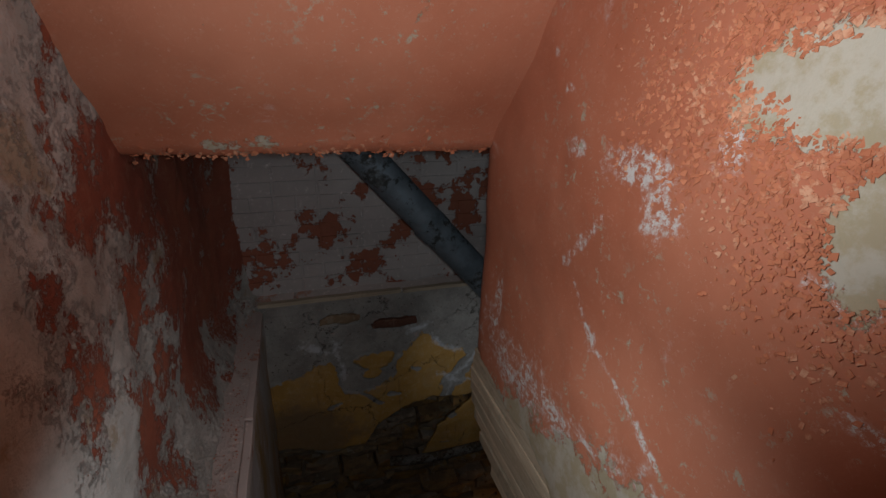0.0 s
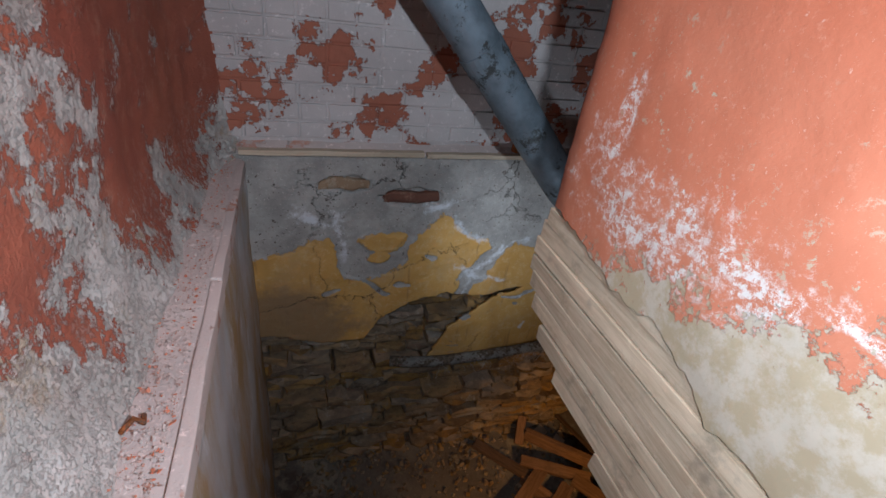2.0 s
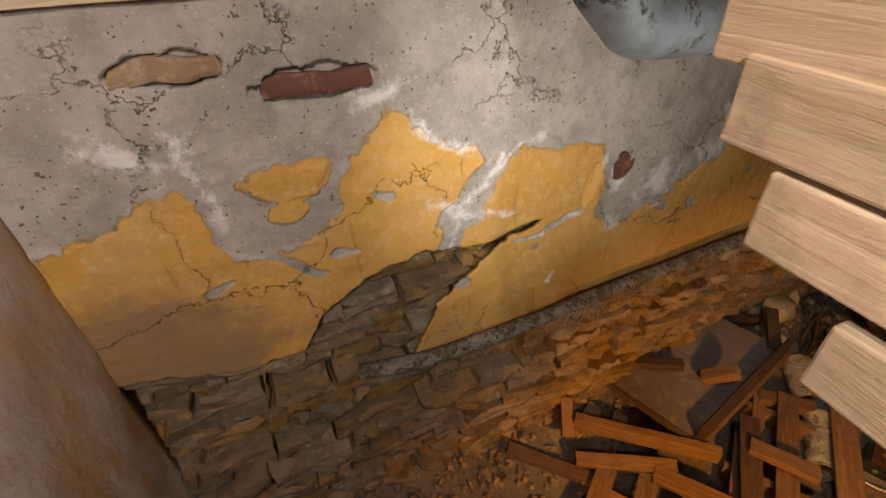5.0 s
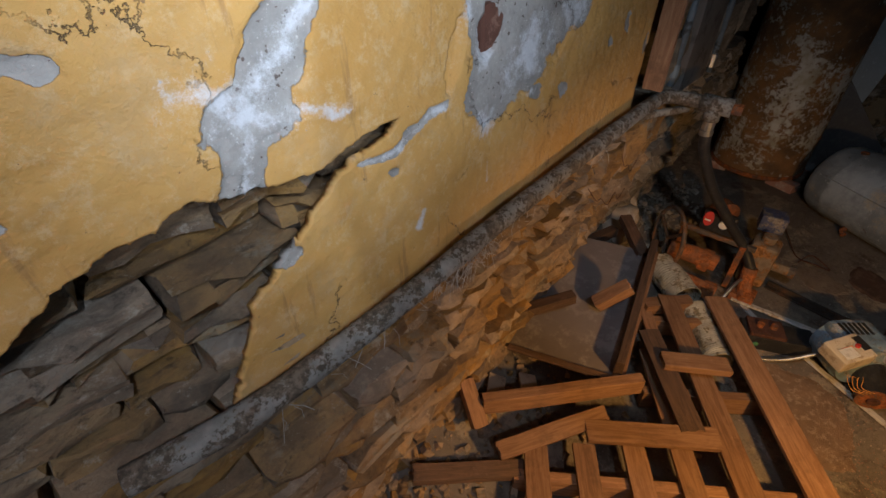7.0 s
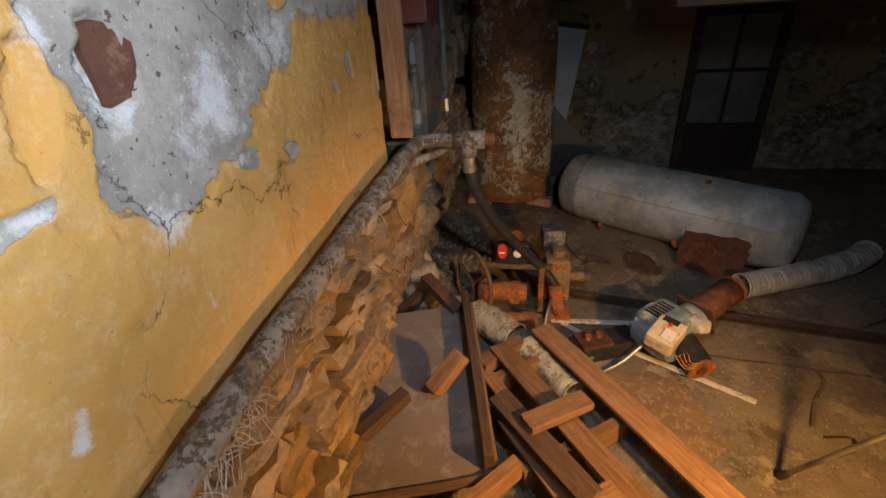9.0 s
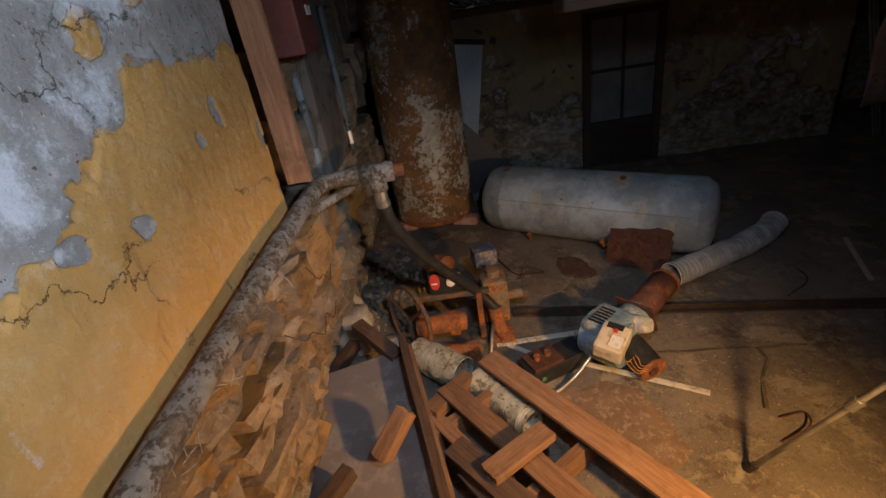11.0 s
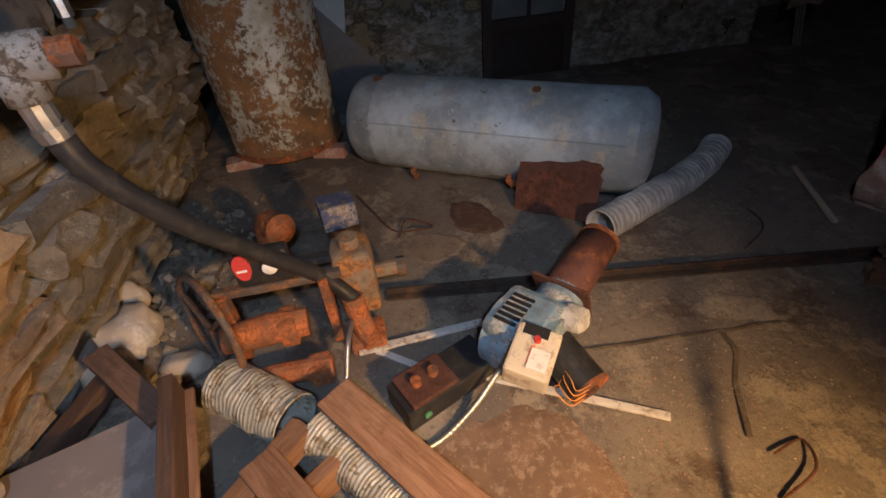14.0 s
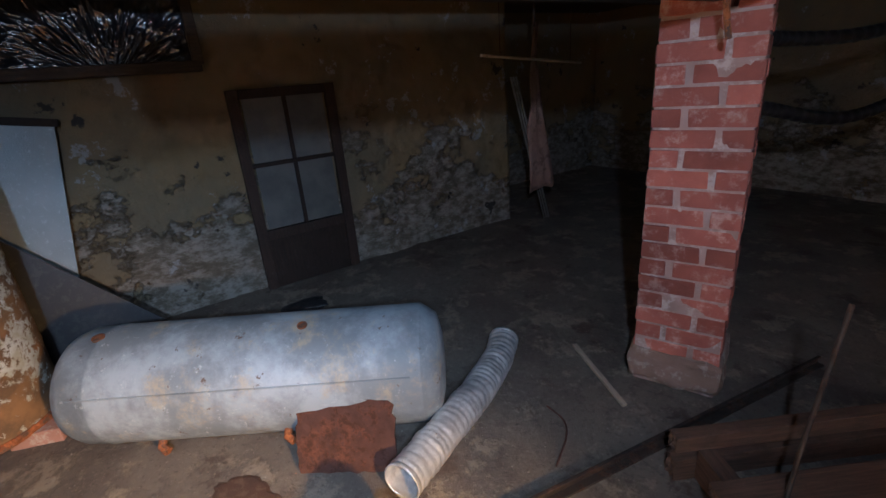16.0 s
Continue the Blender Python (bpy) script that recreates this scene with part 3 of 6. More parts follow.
def scuffed(y, z):
    """Where the paint is rubbed to white: broad scuffs, then long scratches."""
    s_ = 0.0
    for cy, cz, ry, rz in ((0.62, 3.30, 0.13, 0.05), (0.56, 3.24, 0.07, 0.06), (0.80, 3.31, 0.06, 0.03), (0.45, 3.36, 0.04, 0.05), (0.27, 3.23, 0.08, 0.03), (1.12, 2.80, 0.04, 0.09), (1.05, 2.64, 0.05, 0.09),
                           (0.90, 2.68, 0.08, 0.08), (0.74, 2.63, 0.09, 0.06), (0.67, 2.92, 0.025, 0.04), (0.20, 3.10, 0.05, 0.015), (0.93, 3.49, 0.014, 0.02), (0.86, 3.42, 0.022, 0.015), (0.60, 2.68, 0.10, 0.015)):
        s_ = max(s_, 1.0 - 0.75 * math.hypot((y - cy) / ry, (z - cz) / rz))
    for (ya, za), (yb, zb) in (((0.69, 3.19), (0.80, 3.05)), ((0.67, 2.92), (0.44, 2.80)), ((0.76, 3.02), (0.67, 2.92)), ((0.95, 2.72), (0.70, 2.62))):
        f = max(0.0, min(1.0, ((y - ya) * (yb - ya) + (z - za) * (zb - za)) / ((yb - ya) ** 2 + (zb - za) ** 2)))
        s_ = max(s_, 0.85 - 40 * math.hypot(y - ya - f * (yb - ya), z - za - f * (zb - za)))
    for cy, cz, ry, rz, most in ((0.95, 2.62, 0.42, 0.16, 0.62), (0.45, 2.70, 0.30, 0.10, 0.55), (1.15, 2.72, 0.12, 0.22, 0.5)):
        s_ = max(s_, most * (1.25 - math.hypot((y - cy) / ry, (z - cz) / rz)))
    return max(0.0, s_)


# painted partition beside the stair, and the sloping plaster underside of the flight above
def partition():
    bm = bmesh.new()
    y0, y1, top = -1.4, 1.30, 4.1
    lay = bm.verts.layers.float.new("worn")
    rub = bm.verts.layers.float.new("scuff")
    nu, nv = 220, 150
    grid = []
    for i in range(nu + 1):
        a = i / nu * (y1 - y0)
        y = y0 + a
        low = 2.40 + 0.11 * max(0, (y - 0.4)) + 0.035 * fbm(y * 5, 1.3, 4) + 0.012 * fbm(y * 30, 0.3, 1)
        row = []
        for j in range(nv + 1):
            z = low + (top - low) * (j / nv) ** 1.3
            turn = max(0.0, y - 1.22) ** 2 * 3.0
            v = bm.verts.new((PARTITION_X + turn + 0.008 * fbm(y * 3, z * 3, 2), y, z))
            v[lay] = worn_salmon(a, z - 2.4)
            v[rub] = scuffed(y, z)
            row.append(v)
        grid.append(row)
    for i in range(nu):
        for j in range(nv):
            bm.faces.new((grid[i][j], grid[i][j + 1], grid[i + 1][j + 1], grid[i + 1][j])).smooth = True
    thicken(bm, 0.018)
    return bm


structure("wall_partition", partition(), M_SALMON, "salmon-painted plaster partition, scuffed white, edge broken off")
structure("partition_core", box(0.06, 2.62, 1.60, (PARTITION_X + 0.085, -0.10, 3.32), 0.01), M_DARKWOOD, "dark timber core of the plastered partition", "partition")


def soffit():
    """Sloping plaster underside with a rounded front edge."""
    prof = [(1.34, 3.36), (1.31, 3.25), (1.285, 3.225), (1.25, 3.245), (1.20, 3.31), (1.05, 3.47), (0.80, 3.76), (0.3, 4.1), (-1.5, 4.12)]
    bm = bmesh.new()
    fine = curve_pts([(0, y, z) for y, z in prof], 90)
    n = 70
    rows = []
    for i in range(n + 1):
        x = -0.62 + (0.52 + 0.62) * i / n
        rows.append([bm.verts.new((x, p.y + 0.006 * fbm(x * 6, p.y * 6, 3), p.z + 0.006 * fbm(x * 5, p.y * 5, 9) + 0.03 * max(0, -0.3 - x))) for p in fine])
    for a, b in zip(rows, rows[1:]):
        for k in range(len(fine) - 1):
            bm.faces.new((a[k], b[k], b[k + 1], a[k + 1])).smooth = True
    lay = bm.verts.layers.float.new("worn")
    for v in bm.verts:
        v[lay] = 0.16 + 0.34 * fbm(v.co.x * 3, v.co.y * 4, 5) + (0.16 if abs(v.co.y - 1.24 - 0.015 * fbm(v.co.x * 5, 0.4, 2)) < 0.012 else 0.0)
    thicken(bm, 0.03)
    return bm


structure("ceiling_soffit", soffit(), M_SALMON, "sloping salmon-painted plaster underside of the flight above", "ceiling")
structure("wall_stair_back", box(1.4, 0.1, 2.6, (0.05, -1.6, 3.2), 0), M_SALMON, "plain salmon plaster wall behind the stair head")
structure("ceiling_upper", box(2.6, 1.3, 0.08, (0.6, 1.95, 3.9), 0), M_BEAM, "dark boarded ceiling over the stair opening", "ceiling")
structure("wall_upper_right", box(0.1, 2.2, 1.7, (1.7, 1.5, 3.05), 0), M_BRICKPAINT, "plain whitewashed wall in the dark beyond the partition")
structure("floor_upper", box(1.05, 2.2, 0.10, (1.15, -0.3, 2.2), 0), M_DARKWOOD, "dark boarded floor behind the partition", "floor")

# ---- the cellar's shell ----


def blob(a, b, ca, cb, ra, rb, tilt=0.0):
    c, s = math.cos(tilt), math.sin(tilt)
    da, db = a - ca, b - cb
    return 1 - math.hypot((da * c + db * s) / ra, (-da * s + db * c) / rb)


def drift(a, b):
    """Place on the long wall, shaken so that breaks in the paint run ragged."""
    return a - 0.4 + 0.035 * fbm(a * 6, b * 6, 4, 4), b + 0.98 + 0.03 * fbm(a * 6, b * 6, 9, 4)


def near_line(x, z, ax, az, bx, bz, w):
    """1 on the line from a to b, 0 at w from it, less beyond."""
    f = max(0.0, min(1.0, ((x - ax) * (bx - ax) + (z - az) * (bz - az)) / ((bx - ax) ** 2 + (bz - az) ** 2)))
    return 1 - math.hypot(x - ax - f * (bx - ax), z - az - f * (bz - az)) / w


PAINT_TOP = ((-0.4, 1.74), (-0.1, 1.81), (0.02, 1.85), (0.07, 1.62), (0.17, 1.60), (0.30, 1.60), (0.40, 1.68), (0.43, 1.82), (0.48, 1.91), (0.57, 1.97), (0.66, 1.90), (0.74, 1.83), (0.83, 1.75), (0.88, 1.66),
             (1.0, 1.75), (1.08, 1.78), (1.2, 1.74), (1.33, 1.69), (1.35, 1.55), (1.28, 1.46), (1.41, 1.36), (1.5, 1.37), (1.72, 1.46), (1.9, 1.57), (2.0, 1.63), (2.6, 1.62))


# along: x from -0.4; height: z
def paint_mask(a, b):
    x, z = drift(a, b)
    p = 5.5 * (through_points(x, PAINT_TOP) - z)
    for c in ((0.28, 1.81, 0.11, 0.055, 0.0), (0.25, 1.73, 0.05, 0.03, 0.0), (2.15, 1.80, 0.10, 0.04, 0.6), (1.93, 1.69, 0.05, 0.04, 0.0)):
        p = max(p, 0.7 * blob(x, z, *c))
    for c in ((0.78, 1.575, 0.11, 0.075, -0.2), (0.52, 1.70, 0.035, 0.022, -0.5), (0.38, 1.56, 0.06, 0.016, 0), (1.66, 1.38, 0.05, 0.035, 0), (1.83, 1.36, 0.03, 0.025, 0), (2.16, 1.45, 0.03, 0.03, 0), (2.27, 1.49, 0.025, 0.05, 0), (1.09, 1.36, 0.02, 0.02, 0), (0.76, 1.27, 0.05, 0.03, 0.5), (2.51, 1.37, 0.03, 0.06, 0), (0.02, 1.53, 0.05, 0.015, 0.3)):
        p = min(p, 0.25 - 1.3 * blob(x, z, *c))
    for c in ((0.92, 1.75, 0.80, 1.60, 0.05), (0.78, 1.57, 0.70, 1.43, 0.05), (1.0, 1.405, 1.26, 1.46, 0.012), (0.17, 1.60, 0.30, 1.50, 0.014)):
        p = min(p, -1.1 * near_line(x, z, *c))
    return max(-1, min(1, p))


def salt_mask(a, b):
    x, z = drift(a, b)
    s = 0.0
    for c in ((0.78, 1.58, 0.15, 0.10, -0.3), (-0.07, 1.95, 0.16, 0.06, -0.2), (0.55, 2.0, 0.16, 0.04, 0.3), (1.42, 1.37, 0.08, 0.07, 0), (1.40, 1.56, 0.06, 0.14, 0), (1.62, 1.52, 0.20, 0.10, 0.4), (1.85, 1.60, 0.16, 0.12, 0.2), (2.0, 1.75, 0.3, 0.10, 0), (1.165, 1.17, 0.025, 0.06, 0.2), (1.45, 1.21, 0.012, 0.06, 0), (1.34, 1.66, 0.04, 0.05, 0), (1.63, 1.385, 0.06, 0.03, 0)):
        s = max(s, 0.75 * blob(x, z, *c) + 0.2)
    for c in ((0.07, 1.98, 0.09, 1.70, 0.05), (0.68, 1.65, 0.79, 1.585, 0.04), (0.79, 1.585, 0.96, 1.54, 0.03), (0.92, 1.74, 0.80, 1.60, 0.035), (0.78, 1.56, 0.70, 1.41, 0.045), (0.62, 1.93, 0.85, 1.74, 0.035), (1.0, 1.41, 1.26, 1.455, 0.025), (0.9, 1.70, 1.08, 1.80, 0.025), (2.0, 1.70, 2.3, 1.86, 0.04)):
        s = max(s, 0.56 * near_line(x, z, *c) + 0.2)
    return max(0.0, min(1.0, s))


def dirt_mask(a, b):
    x, z = a - 0.4, b + 0.98
    d = max(0.0, 1.7 * blob(x, z, -0.25, 1.32, 0.60, 0.40), 0.8 * blob(x, z, 0.1, 1.30, 0.45, 0.18), 0.5 * blob(x, z, 2.5, 1.9, 0.5, 0.5))
    return max(0.0, min(1.0, d))


def hole_depth(x, z):
    """Over zero where the plaster has fallen off the stones."""
    top = through_points(x, ((-0.4, 1.27), (-0.24, 1.26), (-0.04, 1.19), (0.2, 1.2), (0.28, 1.33), (0.44, 1.42), (0.65, 1.475), (0.70, 1.45), (0.96, 1.42)))
    side = through_points(z, ((1.0, 0.58), (1.06, 0.61), (1.12, 0.64), (1.22, 0.68), (1.26, 0.76), (1.40, 0.91), (1.45, 0.97)))
    h = min(top - z, 0.7 * (side - x))
    h = max(h, 0.06 * blob(x, z, 0.95, 1.43, 0.16, 0.022, 0.28))
    return h + 0.018 * fbm(x * 6, z * 6, 5) + 0.012 * fbm(x * 22, z * 22, 3)


def ochre_relief(a, b):
    x, z = a - 0.4, b + 0.98
    r = 0.006 * fbm(a * 4, b * 4, 2) + 0.0025 * fbm(a * 18, b * 18, 6)
    m = paint_mask(a, b) + 0.2 * fbm(a * 9, b * 9, 1)
    r += 0.006 if m > 0 else 0.0
    for c in ((1.42, 1.60, 0.045, 0.07, 0), (1.29, 1.57, 0.03, 0.09, -0.3), (0.395, 2.045, 0.17, 0.05, 0.0), (0.09, 2.115, 0.13, 0.04, 0.0)):
        if blob(x, z, *c) + 0.2 * fbm(x * 20, z * 20, 3) > 0.1:
            r -= 0.025
    return r


def ochre_faces():
    """The plaster coat; where it has come away to the stones there is a hole through it."""
    bm = sheet((-0.4, WALL_Y, 0.98), (2.93, 0, 0), (0, 0, 1.27), 480, 208, ochre_relief, 0.03, {"paint": paint_mask, "salt": salt_mask, "dirt": dirt_mask})

    def lost(f):
        c = f.calc_center_median()
        return not f.smooth or hole_depth(c.x, c.z) > 0.0 or c.z < 0.965 + 0.055 * (c.x - 0.4)
    gone = [f for f in bm.faces if lost(f)]
    bmesh.ops.delete(bm, geom=gone, context="FACES")
    bmesh.ops.delete(bm, geom=[v for v in bm.verts if not v.link_faces], context="VERTS")
    rim = [v for v in bm.verts if v.is_boundary and -0.38 < v.co.x < 2.5 and 0.97 < v.co.z < 1.6]
    for _ in range(3):
        bmesh.ops.smooth_vert(bm, verts=rim, factor=0.5, use_axis_x=True, use_axis_z=True)
    thicken(bm, 0.022)
    return bm


wall_cellar = structure("wall_cellar_long", box(6.6, 0.30, 2.3, (2.9, WALL_Y + 0.36, 1.05), 0), M_MORTAR, "long cellar wall of earth-jointed rubble stone")
plaster = structure("plaster_coat", ochre_faces(), M_OCHRE, "ochre paint and grey plaster, cracked and salt-stained", "plaster")


def floor_relief(a, b):
    x, y = a - 0.6, b - 4.6
    r = 0.006 * fbm(x * 2.5, y * 2.5, 1) + 0.002 * fbm(x * 14, y * 14, 4)
    heap = max(0.0, 1 - max(0.0, WALL_Y + 0.10 - y) / 0.55) * (1.0 if x < 2.2 else max(0.2, 1 - (x - 2.2) * 0.5))
    return r + heap * (0.13 + 0.05 * fbm(x * 5, y * 5, 8))


structure("floor", sheet((-0.6, -4.6, FLOOR), (8.0, 0, 0), (0, 7.1, 0), 260, 230, floor_relief, 0.1), M_CONCRETE, "stained uneven concrete cellar floor with earth heaped along the wall", "floor")


def far_relief(a, b):
    return 0.02 * fbm(a * 2.2, b * 2.2, 7) + 0.012 * abs(fbm(a * 7, b * 9, 3)) - (0.02 if fbm(a * 3, b * 3, 11) > 0.25 else 0)


structure("wall_far", sheet((5.52, 2.35, 0.0), (-0.05, -4.25, 0), (0, 0, 2.1), 170, 90, far_relief, 0.2), M_FARWALL, "far cellar wall, ochre plaster fallen off pale rubble")
structure("wall_beyond", box(0.2, 3.2, 2.3, (6.6, -3.3, 1.0), 0), M_FARWALL, "dark wall of the farther cellar room")
structure("wall_right", box(8.4, 0.2, 2.3, (3.4, -4.5, 1.0), 0), M_FARWALL, "dark cellar wall on the far side")
structure("wall_near", box(0.2, 5.6, 2.3, (-0.55, -1.75, 1.0), 0), M_MORTAR, "dark cellar wall beneath the stair")
structure("ceiling_cellar", box(7.2, 3.9, 0.08, (3.2, -2.55, 2.05), 0), M_BEAM, "dark boarded cellar ceiling", "ceiling")
structure("ceiling_cellar_long", box(4.3, 3.0, 0.08, (4.1, 0.89, 2.054), 0), M_BEAM, "dark boarded cellar ceiling by the long wall", "ceiling")
structure("wall_end_near", box(0.12, 0.9, 2.3, (6.1, 2.1, 1.0), 0), M_MORTAR, "dark wall closing the cellar corner")

# ---- stairs under the walker ----
for i, (y0, y1, z) in enumerate(((-1.5, 0.20, 2.13), (0.20, 0.42, 1.94), (0.42, 0.64, 1.75), (0.64, 0.84, 1.54), (0.84, 0.98, 1.28), (0.98, 1.10, 1.02), (1.10, 1.22, 0.76), (1.22, 1.34, 0.50), (1.34, 1.46, 0.26))):
    structure("stair_tread", box(0.74, y1 - y0 + 0.02, 0.04, (0.07, (y0 + y1) / 2, z - 0.02), 0.006), M_DARKWOOD, "worn dark wooden stair tread of the steep cellar stair", "stair")

# ---- stairwell details ----
front = bpy.data.objects["wall_stair_front"]
rng = random.Random(4)
brick_shapes = []
for k in range(6):
    bm = box(1, 1, 1, bevel=0.05)
    for v in bm.verts:
        v.co += noise.noise_vector(v.co * 2.5 + Vector((k * 5, 0, 0))) * 0.03
    me = bpy.data.meshes.new("brick")
    bm.to_mesh(me)
    bm.free()
    brick_shapes.append(me)


def brick_ob(name, me_list, material, parent, m, size, r):
    src = r.choice(me_list)
    key = src.name + material.name
    if key not in SHARED:
        SHARED[key] = src.copy()
        SHARED[key].materials.append(material)
    ob = new(name, SHARED[key])
    ob.parent = parent
    ob.matrix_basis = m @ Matrix.Diagonal((*size, 1))
    return ob


SHARED = {}
for row in range(13):
    z = 2.335 + row * 0.076
    x = -0.52 + (0.11 if row % 2 else 0.0)
    while x < 1.15:
        w = 0.205 if rng.random() < 0.75 else 0.10
        brick_ob("brick", brick_shapes, M_BRICKPAINT, front, pose(x + w / 2, 2.395 + rng.uniform(-0.004, 0.004), z + rng.uniform(-0.002, 0.002), 0, 0, rng.uniform(-1, 1)), (w, 0.10, 0.066), rng)
        x += w + 0.010

trim = thing("wooden_edge_strip", "flat grey-painted wooden strip edging the stair opening", "trim", kind="structure")
part("strip", box(0.76, 0.035, 0.022, (0.05, 2.285, 2.262), 0.003, rough=0.003, cuts=6), M_PALEWOOD, trim)
part("strip", box(0.60, 0.035, 0.020, (0.745, 2.285, 2.258), 0.003, rough=0.003, cuts=6), M_PALEWOOD, trim)

for i, (ya, yb, drop) in enumerate(((0.30, 1.44, 0.0), (1.46, 2.27, 0.008))):
    part("strip", box(0.028, yb - ya, 0.05, (-0.318 - 0.004 * i, (ya + yb) / 2, 2.212 - drop), 0.004, rough=0.004, cuts=7, seed=i), M_LEDGE, trim, "pink-painted edge board")
lath_wall = thing("lath_work", "bare pale wooden laths under the broken edge of the plaster partition", "laths", kind="structure")
for i in range(9):
    z = 2.075 + i * 0.0505
    far = through_points(z, ((2.07, 0.87), (2.10, 1.02), (2.17, 1.21), (2.24, 1.28), (2.31, 1.325), (2.49, 1.31))) + rng.uniform(-0.012, 0.012)
    part("lath", box(0.012, far + 0.9, 0.0475, (PARTITION_X + 0.014 + 0.003 * (i % 2), (far - 0.9) / 2, z), 0.002, rot=pose(0, 0, 0, rng.uniform(-0.4, 0.4), 0, 0), rough=0.0045, cuts=9, seed=i), M_LATH, lath_wall)
part("post", box(0.06, 0.07, 0.45, (PARTITION_X + 0.08, 1.20, 2.42), 0.006), M_PALEWOOD, lath_wall)

drain = thing("drain_pipe", "fat blue-grey metal drain pipe slanting across the brick wall", "pipe")
part("pipe_run", tube(curve_pts([(-0.42, 2.03, 3.77), (-0.10, 2.02, 3.42), (0.22, 2.0, 3.07), (0.62, 1.98, 2.63), (0.84, 1.972, 2.385), (1.00, 1.965, 2.215), (1.12, 1.965, 2.165), (1.66, 1.97, 2.16)], 60), 0.078, 28), M_DRAIN, drain, smooth=True)
part("collar", tube([(0.50, 1.986, 2.76), (0.545, 1.984, 2.71)], 0.083, 28), M_DRAIN, drain, "raised joint ring")

stub = tagged(mesh_ob("pipe_stub", merge(tube([(0.90, 2.325, 2.268), (0.905, 2.322, 2.35)], 0.026, 10, wave=lambda q: 1 + 0.10 * math.sin(q * 150)), tube([(0.935, 2.32, 2.268), (0.95, 2.315, 2.31)], 0.014, 8)), M_RUST), "rusty broken pipe stub on the ledge beside the drain pipe", "pipe stub")

# loose paint flakes along the partition and the soffit's edge
def flakes(n, place, size, seed):
    r = random.Random(seed)
    bm = bmesh.new()
    for _ in range(n):
        p, nrm = place(r)
        t = nrm.orthogonal().normalized()
        q = Matrix.Rotation(r.uniform(0, 6.28), 3, nrm)
        t = q @ t
        b = nrm.cross(t)
        s = size * r.uniform(0.35, 1.4)
        lift = s * r.uniform(0.08, 0.5)
        pts = [p, p + t * s * r.uniform(0.5, 1) + nrm * lift * 0.2, p + t * s + b * s * r.uniform(0.3, 0.9) + nrm * lift, p + b * s * r.uniform(0.4, 1) + nrm * lift * 0.5]
        vs = [bm.verts.new(x + nrm * 0.004) for x in pts]
        bm.faces.new(vs)
    thicken(bm, 0.0008)
    return bm


def on_partition(r):
    while True:
        y, z = r.gauss(0.38, 0.22), r.gauss(3.43, 0.16)
        d_ = min(math.hypot((y - 0.35) / 0.13, (z - 3.445) / 0.072), math.hypot((y - 0.26) / 0.06, (z - 3.30) / 0.10)) + 0.5 * fbm(y * 9, z * 9, 3)
        if y < 1.1 and 2.75 < z < 3.80 and 0.75 < d_ < 1.2 + 2.4 * r.random() ** 1.5:
            return Vector((PARTITION_X + 0.002, y, z)), Vector((-1, r.uniform(-0.2, 0.2), r.uniform(0, 0.4))).normalized()


def on_edge(r):
    x = r.uniform(-0.45, 0.46)
    return Vector((x, 1.285 - r.random() ** 2 * 0.08, 3.232 + r.random() ** 3 * 0.1)), Vector((r.uniform(-0.3, 0.3), -0.7, -0.7)).normalized()


tagged(mesh_ob("paint_flakes", flakes(4200, on_partition, 0.0074, 5), speckled("flake_paint", (0.66, 0.25, 0.13), (0.55, 0.19, 0.095), (0.70, 0.36, 0.22), 14, bump=0.1)), "curled salmon paint flakes peeling off the partition", "paint flakes", kind="stuff")
tagged(mesh_ob("paint_crumbs", flakes(520, on_edge, 0.010, 6), bpy.data.materials["flake_paint"]), "crumbs of paint hanging from the soffit's edge", "paint flakes", kind="stuff")
def on_ledge(r):
    return Vector((-0.47 + 0.13 * r.random(), r.uniform(0.3, 2.3), 2.229 + 0.016 * r.random())), Vector((r.uniform(-0.3, 0.3), r.uniform(-0.3, 0.3), 1)).normalized()


tagged(mesh_ob("plaster_flakes", flakes(4200, on_ledge, 0.0042, 7), speckled("white_flake", (0.62, 0.55, 0.51), (0.54, 0.46, 0.42), (0.46, 0.22, 0.15), 18)), "white and pink plaster flakes fallen on the ledge", "plaster flakes", kind="stuff")
tagged(mesh_ob("red_flakes", flakes(500, on_ledge, 0.006, 8), M_SALMON), "red paint flakes fallen on the ledge", "paint flakes", kind="stuff")
bolt = tagged(mesh_ob("rusty_nail", tube([(-0.42, 1.00, 2.243), (-0.40, 1.015, 2.258), (-0.385, 1.01, 2.25), (-0.39, 1.03, 2.246)], 0.005, 8), M_RUST), "bent rusty nail lying on the plaster ledge", "nail")

# ---- long wall: pipes and timber ----
main_pipe = thing("wall_pipe", "dust-caked iron pipe running along the ochre wall to a tee", "pipe")
part("pipe_run", tube(curve_pts([(0.36, 2.30, 0.985), (0.6, 2.245, 1.0), (1.0, 2.225, 1.025), (1.5, 2.225, 1.06), (2.2, 2.22, 1.10), (2.62, 2.215, 1.115), (2.72, 2.19, 1.115), (2.76, 2.13, 1.11), (2.775, 2.06, 1.108)], 70), 0.029, 16, wave=lambda s: 1.08 + 0.10 * fbm(s * 9, 0.3, 2) - 0.18 * max(0, min(1, (s - 2.5) * 6))), M_PIPE, main_pipe, smooth=True)
tee = part("tee", merge(tube([(2.775, 2.06, 1.108), (2.785, 1.93, 1.105)], 0.040, 16), tube([(2.78, 2.0, 1.10), (2.782, 2.0, 1.035)], 0.036, 16)), M_PIPE, main_pipe, "crusted pipe tee", smooth=True)
part("plug", tube([(2.785, 1.93, 1.105), (2.79, 1.89, 1.104)], 0.026, 8), M_RUST, tee, "rusty pink plug")
